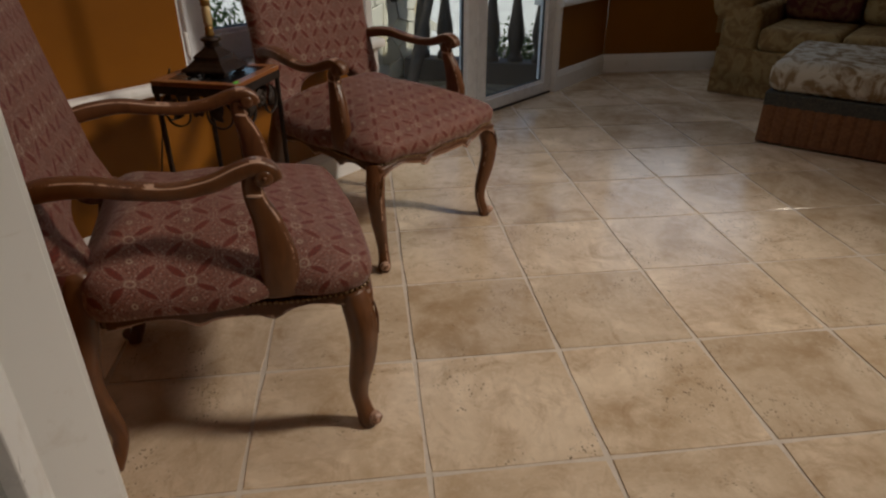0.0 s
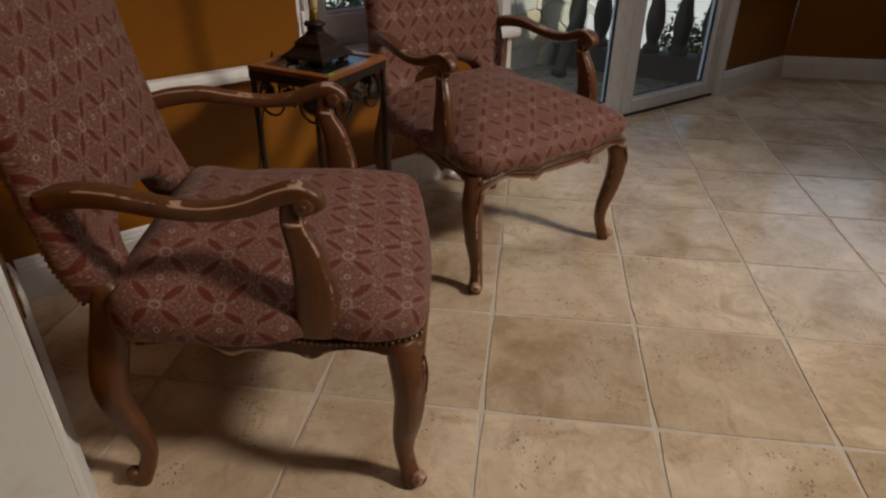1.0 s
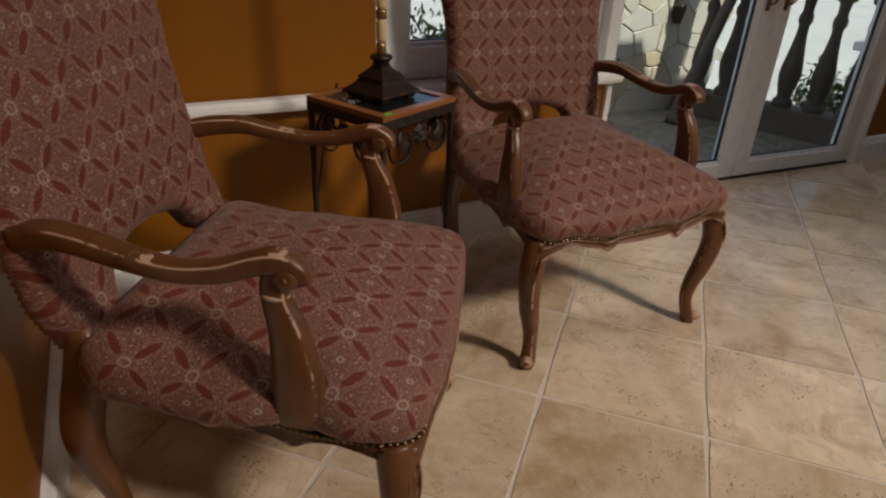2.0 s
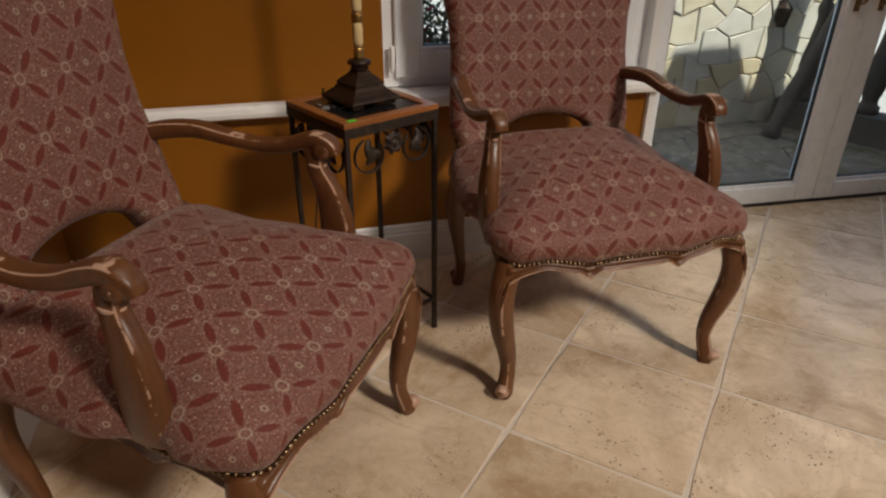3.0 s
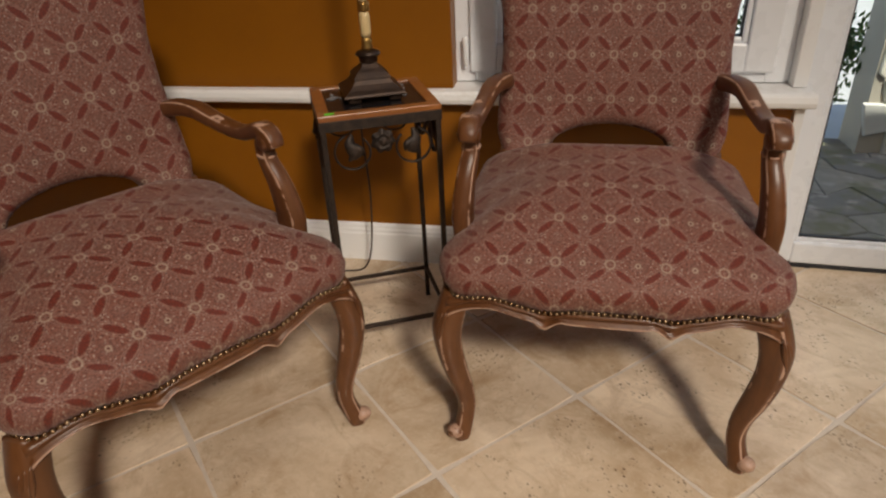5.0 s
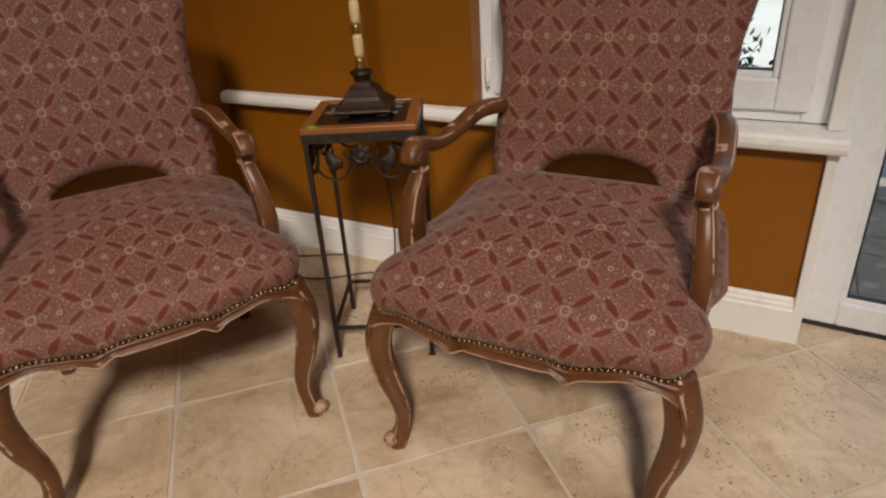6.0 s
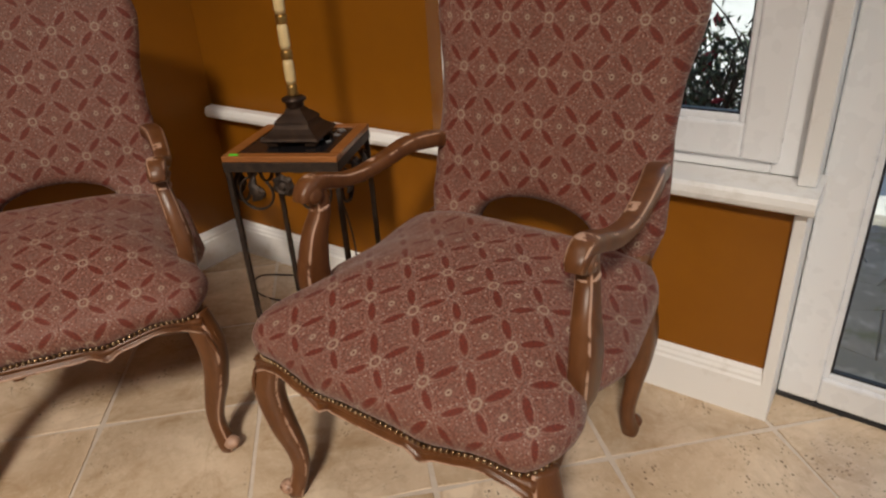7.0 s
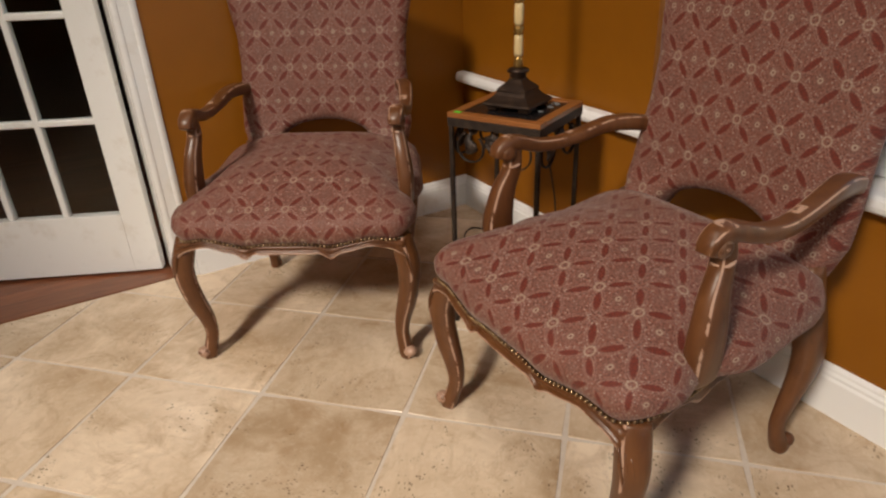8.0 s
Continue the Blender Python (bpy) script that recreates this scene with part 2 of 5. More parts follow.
def glass(name, tint=(1, 1, 1)):
    n = Net(name)
    out = n.t.nodes["Material Output"]
    tr = n.node("ShaderNodeBsdfTransparent")
    tr.inputs[0].default_value = (*tint, 1)
    gl = n.node("ShaderNodeBsdfGlossy")
    gl.inputs["Roughness"].default_value = 0.02
    lw = n.node("ShaderNodeLayerWeight")
    lw.inputs["Blend"].default_value = 0.5
    gloss = n.math("MULTIPLY_ADD", n.math("POWER", lw.outputs["Facing"], 4.0), 0.75, 0.035)
    mx = n.node("ShaderNodeMixShader")
    n.put(mx.inputs[0], gloss)
    n.put(mx.inputs[1], tr.outputs[0])
    n.put(mx.inputs[2], gl.outputs[0])
    n.t.links.new(mx.outputs[0], out.inputs["Surface"])
    return n.mat


def rubble(name, tones, moss=None):
    n = Net(name)
    p = n.pos()
    r = n.node("ShaderNodeObjectInfo").outputs["Random"]
    g = n.noise(p, 16.0, 5, 0.65)
    c = n.ramp(r, [(0.0, tones[0]), (0.4, tones[1]), (0.75, tones[2]), (1.0, tones[3])])
    c = n.mix(n.math("MULTIPLY", n.step(g, 0.35, 0.75), 0.45), c, tuple(v * 0.55 for v in tones[1]))
    if moss:
        m = n.noise(p, 6.5, 4, 0.7)
        c = n.mix(n.math("MULTIPLY", n.step(m, 0.50, 0.62), 0.75), c, moss)
        c = n.mix(n.math("MULTIPLY", n.step(n.noise(p, 11.0, 4, 0.7), 0.54, 0.64), 0.6), c, (0.46, 0.42, 0.36))
    return n.done(c, 0.85, height=g, strength=0.5, dist=0.006)


def leafy(name, a, b):
    n = Net(name)
    r = n.node("ShaderNodeNewGeometry").outputs["Random Per Island"]
    return n.done(n.mix(r, a, b), 0.55, spec=0.3)


def damask(name, a, b, scale):
    """Sofa cloth with a blurred floral figure."""
    n = Net(name)
    p = n.obj()
    f = n.noise(p, scale, 3, 0.5, 1.5)
    w = n.noise(p, 300.0, 2)
    c = n.mix(n.step(f, 0.42, 0.6), a, b)
    return n.done(c, 0.85, height=w, strength=0.3, dist=0.001, spec=0.2)


M_WALL = wall_paint()
M_TILE = travertine()
M_GROUT = grout()
M_FABRIC = fabric()
M_WOOD = chair_wood()
M_TRIM = scuffed("white_trim_paint", (0.86, 0.86, 0.85), (0.66, 0.63, 0.58), 0.38)
M_PVC = painted("white_pvc", (0.85, 0.87, 0.90), 0.28, 0.03, 20, 0.03)
M_DOORWHITE = scuffed("white_door_paint", (0.87, 0.87, 0.85), (0.72, 0.69, 0.63), 0.3)
# unseen ceilings, coloured dark to lower the bounced light
M_CEIL = painted("ceiling_paint", (0.34, 0.28, 0.21), 0.8)
M_GASKET = painted("black_gasket", (0.02, 0.02, 0.022), 0.5)
M_GLASS = glass("window_glass", (0.93, 0.96, 0.95))
M_BRASS = metal("aged_brass", (0.20, 0.12, 0.06), 0.36, 1.0, (0.46, 0.34, 0.21))
M_IRON = metal("dark_wrought_iron", (0.030, 0.022, 0.018), 0.55, 0.6, (0.075, 0.05, 0.035))
M_RIM = stained("orange_wood_rim", (0.19, 0.065, 0.018), (0.34, 0.13, 0.035), 0.3)
M_INLAY = metal("black_inlay", (0.012, 0.011, 0.012), 0.18, 0.2)
M_CHIP = painted("pale_inlay_chip", (0.20, 0.20, 0.20), 0.2)
M_BRONZE = metal("dark_bronze", (0.028, 0.016, 0.011), 0.42, 0.6, (0.06, 0.034, 0.02))
M_IVORY = painted("ivory_stem", (0.62, 0.47, 0.24), 0.3, 0.2, 30, 0.1)
M_GILT = metal("antique_gilt", (0.30, 0.17, 0.05), 0.35, 0.9, (0.55, 0.36, 0.12))
M_GREEN = painted("green_sticker", (0.10, 0.72, 0.04), 0.5, 0.03)
M_CORD = painted("dark_cord", (0.04, 0.022, 0.015), 0.5)
M_PLANK = stained("red_brown_floorboard", (0.16, 0.050, 0.020), (0.30, 0.115, 0.05), 0.3, (60, 5, 60), True)
# the hall's lack of light is put into this dark colour
M_HALL = painted("hall_dimness_paint", (0.07, 0.045, 0.03), 0.6)
M_PLATE = painted("outlet_plate", (0.34, 0.22, 0.10), 0.4)
M_STONE = rubble("rubble_stone", ((0.70, 0.58, 0.36), (0.80, 0.74, 0.60), (0.72, 0.70, 0.64), (0.82, 0.75, 0.57)))
M_MORTAR = painted("mortar", (0.20, 0.185, 0.155), 0.9, 0.2, 40, 0.6)
M_FLAG = rubble("flagstone", ((0.20, 0.185, 0.155), (0.30, 0.27, 0.22), (0.16, 0.155, 0.145), (0.34, 0.30, 0.23)), (0.13, 0.125, 0.05))
M_WALLMORTAR = painted("pale_mortar", (0.46, 0.41, 0.33), 0.9, 0.2, 40, 0.6)
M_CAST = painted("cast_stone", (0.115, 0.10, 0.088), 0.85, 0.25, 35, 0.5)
M_GROUND = painted("pale_drive", (0.44, 0.43, 0.40), 0.9, 0.1)
M_LEAF = leafy("green_leaves", (0.035, 0.075, 0.018), (0.09, 0.16, 0.035))
M_DARKLEAF = leafy("dark_leaves", (0.026, 0.040, 0.024), (0.075, 0.092, 0.056))
M_FLOWER = leafy("red_flowers", (0.22, 0.012, 0.02), (0.34, 0.03, 0.05))
M_TWIG = painted("dark_twig", (0.045, 0.032, 0.024), 0.8)
M_SOFA = damask("gold_damask", (0.33, 0.235, 0.105), (0.22, 0.135, 0.055), 12.0)
M_SOFARED = damask("wine_cushion", (0.10, 0.028, 0.022), (0.19, 0.10, 0.05), 14.0)
M_OTTO = damask("floral_cloth", (0.50, 0.46, 0.38), (0.22, 0.15, 0.08), 11.0)
M_TAN = damask("tan_skirt", (0.22, 0.10, 0.045), (0.17, 0.075, 0.035), 40.0)
M_BAND = damask("dark_band", (0.05, 0.05, 0.045), (0.08, 0.075, 0.06), 60.0)
M_SHADE = painted("opal_glass", (0.8, 0.78, 0.7), 0.3)


# ---- mesh helpers ----
def mesh_of(name, bm, mat, smooth=False):
    me = bpy.data.meshes.new(name)
    bmesh.ops.recalc_face_normals(bm, faces=bm.faces)
    bm.to_mesh(me)
    bm.free()
    if smooth:
        me.shade_smooth()
    me.materials.append(mat)
    return me


def part(name, bm, mat, parent, label="", smooth=False):
    ob = new(name, mesh_of(name, bm, mat, smooth))
    ob.parent = parent
    if label:
        ob["label"] = label
    return ob


def thing(name, label, category, m=None, group="", kind=""):
    ob = new(name)
    if m is not None:
        ob.matrix_world = m
    return tagged(ob, label, category, group, kind)


def single(name, bm, mat, label, category, m=None, kind="", smooth=False, group=""):
    ob = new(name, mesh_of(name, bm, mat, smooth))
    if m is not None:
        ob.matrix_world = m
    return tagged(ob, label, category, group, kind)


def add_box(bm, lo, hi, bevel=0.0, m=None, seg=2):
    lo, hi = Vector(lo), Vector(hi)
    g = bmesh.ops.create_cube(bm, size=1.0)
    vs = g["verts"]
    for v in vs:
        v.co = Vector(((lo[i] + hi[i]) / 2 + v.co[i] * (hi[i] - lo[i])) for i in range(3))
    if bevel > 0:
        es = list({e for v in vs for e in v.link_edges})
        r = bmesh.ops.bevel(bm, geom=es, offset=bevel, segments=seg, profile=0.5, affect="EDGES")
        vs = list({v for f in r["faces"] for v in f.verts} | {v for v in vs if v.is_valid})
    if m is not None:
        bmesh.ops.transform(bm, matrix=m, verts=vs)
    return bm


def box(lo, hi, bevel=0.0, m=None, seg=2):
    return add_box(bmesh.new(), lo, hi, bevel, m, seg)


def spline(pts, n):
    """Catmull-Rom through rows of numbers, n steps a span."""
    P = [np.array(p, float) for p in pts]
    P = [2 * P[0] - P[1]] + P + [2 * P[-1] - P[-2]]
    out = []
    for i in range(1, len(P) - 2):
        a, b, c, d = P[i - 1:i + 3]
        for k in range(n):
            t = k / n
            out.append(0.5 * (2 * b + (c - a) * t + (2 * a - 5 * b + 4 * c - d) * t * t + (3 * b - a - 3 * c + d) * t ** 3))
    out.append(P[-2])
    return out


def wear_layer(bm):
    return bm.verts.layers.float.get("wear") or bm.verts.layers.float.new("wear")


def add_sweep(bm, rows, n=5, sides=12, power=2.0, side=(1, 0, 0), groove=0.0, ridges=(), spots=()):
    """A bar along rows of x, y, z, half-width along side, half-depth across it. ridges: the sides' numbers along which paint is rubbed off."""
    wear = wear_layer(bm)
    rows = spline(rows, n)
    rings = []
    for i, r in enumerate(rows):
        p = Vector(r[:3])
        a = Vector(rows[max(0, i - 1)][:3])
        b = Vector(rows[min(len(rows) - 1, i + 1)][:3])
        d = (b - a).normalized()
        s = Vector(side)
        s = (s - d * s.dot(d)).normalized()
        q = d.cross(s)
        ring = []
        for k in range(sides):
            t = 2 * math.pi * k / sides
            cx, cy = math.cos(t), math.sin(t)
            e = 2.0 / power
            ux = math.copysign(abs(cx) ** e, cx)
            uy = math.copysign(abs(cy) ** e, cy)
            if groove and abs(cx) < 0.3:
                uy *= 1 - groove
            v = bm.verts.new(p + s * (ux * r[3]) + q * (uy * r[4]))
            f = i / (len(rows) - 1)
            v[wear] = 1.0 if k in ridges or any(lo <= f <= hi and k in ks for lo, hi, ks in spots) else 0.0
            ring.append(v)
        rings.append(ring)
    for a, b in zip(rings, rings[1:]):
        for k in range(sides):
            bm.faces.new((a[k], a[(k + 1) % sides], b[(k + 1) % sides], b[k]))
    bm.faces.new(rings[0])
    bm.faces.new(rings[-1][::-1])
    return bm


def sweep(rows, **kw):
    return add_sweep(bmesh.new(), rows, **kw)


def add_lathe(bm, prof, sides=24, m=None, start=0.0, worn=0.0):
    wear = wear_layer(bm)
    rings = []
    vs = []
    for r, z in prof:
        ring = [bm.verts.new((r * math.cos(start + 2 * math.pi * k / sides), r * math.sin(start + 2 * math.pi * k / sides), z)) for k in range(sides)]
        rings.append(ring)
        vs += ring
        for v in ring:
            v[wear] = worn
    for a, b in zip(rings, rings[1:]):
        for k in range(sides):
            bm.faces.new((a[k], a[(k + 1) % sides], b[(k + 1) % sides], b[k]))
    bm.faces.new(rings[0][::-1])
    bm.faces.new(rings[-1])
    if m is not None:
        bmesh.ops.transform(bm, matrix=m, verts=vs)
    return bm


def lathe(prof, sides=24, m=None, start=0.0):
    return add_lathe(bmesh.new(), prof, sides, m, start)


def add_ball(bm, at, r, u=10, v=7, scale=(1, 1, 1), worn=0.0):
    wear = wear_layer(bm)
    g = bmesh.ops.create_uvsphere(bm, u_segments=u, v_segments=v, radius=r)
    for w in g["verts"]:
        w.co = Vector((w.co.x * scale[0], w.co.y * scale[1], w.co.z * scale[2])) + Vector(at)
        w[wear] = worn
    return bm


def prism(outline, z0, z1, bevel=0.0):
    bm = bmesh.new()
    lo = [bm.verts.new((x, y, z0)) for x, y in outline]
    hi = [bm.verts.new((x, y, z1)) for x, y in outline]
    n = len(outline)
    bm.faces.new(lo[::-1])
    top = bm.faces.new(hi)
    for i in range(n):
        bm.faces.new((lo[i], lo[(i + 1) % n], hi[(i + 1) % n], hi[i]))
    if bevel:
        bmesh.ops.bevel(bm, geom=list(top.edges), offset=bevel, segments=1, affect="EDGES")
    return bm


def profile_run(section, a, b):
    """A moulding: a section of (out, up) run from a to b; out is to the right of the way."""
    a, b = Vector(a), Vector(b)
    d = (b - a).normalized()
    o = Vector((d.y, -d.x, 0))
    bm = bmesh.new()
    r0 = [bm.verts.new(a + o * x + Vector((0, 0, z))) for x, z in section]
    r1 = [bm.verts.new(b + o * x + Vector((0, 0, z))) for x, z in section]
    n = len(section)
    for i in range(n):
        bm.faces.new((r0[i], r0[(i + 1) % n], r1[(i + 1) % n], r1[i]))
    bm.faces.new(r0)
    bm.faces.new(r1[::-1])
    return bm


def structure(name, bm, mat, label, category, smooth=False):
    return single(name, bm, mat, label, category, kind="structure", smooth=smooth)


# ---- the room: walls, ceiling, floor ----
HIGH = 6.2
FRONT = -6.0
WING0, WING1 = Vector((4.42, 0, 0)), Vector((6.6, -2.18, 0))


def under_roof(bm):
    """Cuts off what stands above the sloping ceiling."""
    n = Vector((0, RISE, 1)).normalized()
    bmesh.ops.bisect_plane(bm, geom=list(bm.verts) + list(bm.edges) + list(bm.faces), plane_co=(0, 0.24, 2.61), plane_no=n, clear_outer=True)
    bmesh.ops.holes_fill(bm, edges=[e for e in bm.edges if e.is_boundary])


def wall(name, boxes, label, mat=None):
    bm = bmesh.new()
    for lo, hi in boxes:
        add_box(bm, lo, hi)
    under_roof(bm)
    return structure(name, bm, mat or M_WALL, label, "wall")


wall("wall_back", [((-0.13, 0.018, -0.1), (1.010, 0.24, HIGH)), ((1.010, 0.018, -0.1), (1.94, 0.24, 0.549)),
                   ((1.010, 0.018, 2.15), (3.70, 0.24, HIGH)), ((3.70, 0.018, -0.1), (4.42, 0.10, 0.549)),
                   ((3.70, 0.018, 2.15), (4.42, 0.24, HIGH))], "orange-brown painted wall with a window and patio doors")
wall("wall_left", [((-0.13, -1.240, -0.1), (0.014, 0.016, HIGH)), ((-0.13, -2.95, 2.07), (0.014, -1.240, HIGH)),
                   ((-0.13, -6.2, -0.1), (0.014, -2.95, HIGH))], "orange-brown painted wall with a doorway")
wall("wall_right", [((6.6, -6.2, -0.1), (6.8, -2.1, HIGH))], "orange-brown painted end wall")
wall("wall_front", [((0.014, -6.2, -0.1), (6.6, -6.0, HIGH))], "orange-brown painted wall opposite the patio doors")
wing_turn = Matrix.Translation(WING0) @ Matrix.Rotation(radians(-45), 4, "Z")
wing = bmesh.new()
add_box(wing, (0.0, 0.018, -0.1), (3.2, 0.24, 0.549))
add_box(wing, (0.0, 0.018, 2.15), (3.2, 0.24, HIGH))
add_box(wing, (1.75, 0.018, 0.549), (3.2, 0.24, 2.15))
bmesh.ops.transform(wing, matrix=wing_turn, verts=wing.verts)
under_roof(wing)
structure("wall_wing", wing, M_WALL, "orange-brown painted angled wall under a window", "wall")
slope = math.atan(RISE)
lid = bmesh.new()
for x0, x1, y0, y1 in ((-0.2, 0.98, -7.1, 0.1), (2.02, 6.9, -7.1, 0.1), (0.98, 2.02, -7.1, -2.26), (0.98, 2.02, -1.22, 0.1)):
    add_box(lid, (x0, y0, 0.0), (x1, y1, 0.08))
bmesh.ops.transform(lid, matrix=Matrix.Translation((0, 0.24, 2.605)) @ Matrix.Rotation(-slope, 4, "X"), verts=lid.verts)
# panel added above the fill lamp to block direct sun
blind = box((0.96, -2.28, 0.082), (2.04, -1.20, 0.10))
bmesh.ops.transform(blind, matrix=Matrix.Translation((0, 0.24, 2.605)) @ Matrix.Rotation(-slope, 4, "X"), verts=blind.verts)
structure("sun_blocker", blind, M_SHADE, "unseen cream panel added to keep the sun out of the roof opening", "window blind")
structure("ceiling", lid, M_CEIL, "unseen plain sloping ceiling, darkened to cut bounce light, with an added opening", "ceiling")

BASE = [(0, -0.02), (0.018, -0.02), (0.018, 0.098), (0.014, 0.104), (0.014, 0.112), (0.010, 0.119), (0.009, 0.126), (0.004, 0.132), (0, 0.134)]


def skirting(name, a, b):
    structure(name, profile_run(BASE, a, b), M_TRIM, "white moulded baseboard along the wall", "baseboard")


skirting("baseboard_1", (0.0325, 0.0181, 0), (1.952, 0.0181, 0))
skirting("baseboard_2", (0.0141, -1.1645, 0), (0.0141, 0.018, 0))
skirting("baseboard_3", (3.70, 0.0181, 0), (4.42, 0.0181, 0))
skirting("baseboard_4", WING0 + Vector((0.0, 0.0181, 0)), WING0 + Vector((2.18, -2.1619, 0)))

# sill and ledge under the window, with a rounded nose
SILL = [(-0.19, 0.550), (0.026, 0.550), (0.035, 0.556), (0.038, 0.568), (0.035, 0.582), (0.027, 0.590), (-0.19, 0.592)]


def ledge(name, a, b, label):
    bm = profile_run(SILL, a, b)
    bmesh.ops.bevel(bm, geom=[e for e in bm.edges if len(e.link_faces) == 2 and e.calc_face_angle(0) > 1.3], offset=0.008, segments=2, affect="EDGES")
    return structure(name, bm, M_TRIM, label, "window sill")


structure("sill_1", profile_run([(x if x > 0 else 0.0, z) for x, z in SILL], (0.036, 0.0, 0), (1.010, 0.0, 0)), M_TRIM, "white painted ledge along the wall", "ledge")
ledge("sill_2", (1.0101, 0.0, 0), (1.978, 0.0, 0), "white painted window sill with rounded front edge")
ledge("sill_3", (3.66, 0.0, 0), (4.46, 0.0, 0), "white painted window sill")
s4 = profile_run(SILL, (0.03, 0, 0), (1.8, 0, 0))
bmesh.ops.transform(s4, matrix=wing_turn, verts=s4.verts)
structure("sill_4", s4, M_TRIM, "white painted window sill on the angled wall", "window sill")


def frame_bars(bm, x0, x1, z0, z1, wide, y0, y1, bevel=0.004, low=None):
    low = low or wide
    add_box(bm, (x0, y0, z0), (x0 + wide, y1, z1), bevel)
    add_box(bm, (x1 - wide, y0, z0), (x1, y1, z1), bevel)
    add_box(bm, (x0 + wide, y0, z0), (x1 - wide, y1, z0 + low), bevel)
    add_box(bm, (x0 + wide, y0, z1 - wide), (x1 - wide, y1, z1), bevel)
    return bm


def casement(name, x0, x1, z0, z1, y, label, m=None):
    """A white plastic window: outer frame, one sash with a glazing bead, black gasket, glass and hinges."""
    w = thing(name, label, "window", m, kind="structure")
    part("window_frame", frame_bars(bmesh.new(), x0, x1, z0, z1, 0.062, y, y + 0.07), M_PVC, w)
    part("sash", frame_bars(bmesh.new(), x0 + 0.045, x1 - 0.045, z0 + 0.03, z1 - 0.045, 0.078, y - 0.018, y + 0.05, 0.006), M_PVC, w)
    part("glazing_bead", frame_bars(bmesh.new(), x0 + 0.122, x1 - 0.122, z0 + 0.107, z1 - 0.122, 0.016, y - 0.006, y + 0.02, 0.005), M_PVC, w)
    part("gasket", frame_bars(bmesh.new(), x0 + 0.137, x1 - 0.137, z0 + 0.122, z1 - 0.137, 0.005, y + 0.004, y + 0.022, 0), M_GASKET, w)
    pane = part("pane", box((x0 + 0.13, y + 0.010, z0 + 0.115), (x1 - 0.13, y + 0.018, z1 - 0.13)), M_GLASS, w)
    pane.visible_shadow = False
    for z in (z0 + 0.063, z1 - 0.15):
        h = add_lathe(bmesh.new(), [(0.007, 0), (0.008, 0.004), (0.008, 0.066), (0.007, 0.07)], 12, pose(x0 + 0.034, y - 0.026, z))
        add_lathe(h, [(0.0055, -0.012), (0.0055, 0.0)], 10, pose(x0 + 0.034, y - 0.026, z))
        part("hinge", h, M_TRIM, w, smooth=True)
    return w


casement("window_1", 1.010, 1.93, 0.594, 2.13, 0.075, "white plastic casement window beside the patio doors")
casement("window_2", 3.703, 4.42, 0.594, 2.13, 0.075, "white plastic casement window past the patio doors")
casement("window_3", 0.05, 1.72, 0.594, 2.13, 0.075, "white plastic window in the angled wall", wing_turn)

# white posts and lining round the patio doors
trim = bmesh.new()
add_box(trim, (1.9405, 0.0, -0.02), (1.966, 0.24, 0.549), 0.003)
add_box(trim, (1.9305, 0.03, 0.5925), (1.966, 0.24, 2.15), 0.003)
structure("trim_1", trim, M_TRIM, "white painted post between window and patio door", "door trim")
structure("trim_2", box((3.672, -0.006, -0.02), (3.699, 0.10, 2.15), 0.003), M_TRIM, "white painted lining beside the patio door", "door trim")
structure("trim_3", box((1.967, -0.012, 2.09), (3.671, 0.24, 2.1495), 0.003), M_TRIM, "white painted lining over the patio doors", "door trim")


ASKEW = pose(1.987, 0.120, 0, 0, 0, -3.2) @ pose(-1.987, -0.135, 0)


def patio_leaf(name, x0, x1, handle_x=None):
    y = 0.135
    d = thing(name, "white plastic glazed patio door, closed", "door", ASKEW, kind="structure")
    part("leaf_frame", frame_bars(bmesh.new(), x0, x1, 0.012, 2.085, 0.088, y, y + 0.065, 0.006, 0.072), M_PVC, d)
    part("glazing_bead", frame_bars(bmesh.new(), x0 + 0.087, x1 - 0.087, 0.083, 1.998, 0.014, y + 0.012, y + 0.03, 0.004), M_PVC, d)
    part("gasket", frame_bars(bmesh.new(), x0 + 0.100, x1 - 0.100, 0.096, 1.985, 0.006, y + 0.02, y + 0.034, 0), M_GASKET, d)
    pane = part("pane", box((x0 + 0.095, y + 0.026, 0.09), (x1 - 0.095, y + 0.034, 1.99)), M_GLASS, d)
    pane.visible_shadow = False
    if handle_x:
        pull = box((handle_x - 0.012, y - 0.006, 0.775), (handle_x + 0.012, y, 1.0), 0.003)
        add_sweep(pull, [(handle_x, y - 0.004, 0.80, 0.006, 0.006), (handle_x, y - 0.04, 0.82, 0.007, 0.007), (handle_x, y - 0.045, 0.90, 0.008, 0.008), (handle_x, y - 0.04, 0.97, 0.007, 0.007), (handle_x, y - 0.004, 0.985, 0.006, 0.006)], n=4, sides=10)
        part("handle", pull, M_BRASS, d, "brass pull handle", True)
    return d


patio_leaf("door_1", 1.968, 2.858, 2.805)
patio_leaf("door_2", 2.862, 3.668, 2.910)
structure("threshold", box((1.967, 0.1335, -0.02), (3.665, 0.22, 0.010), 0.003, ASKEW), M_GASKET, "dark threshold strip under the patio doors", "threshold")

# casing of the doorway to the hall
CASING = [(0, 0), (0.075, 0), (0.075, 0.010), (0.066, 0.018), (0.058, 0.018), (0.053, 0.013), (0.022, 0.013), (0.018, 0.017), (0.010, 0.017), (0.004, 0.012), (0, 0.010)]


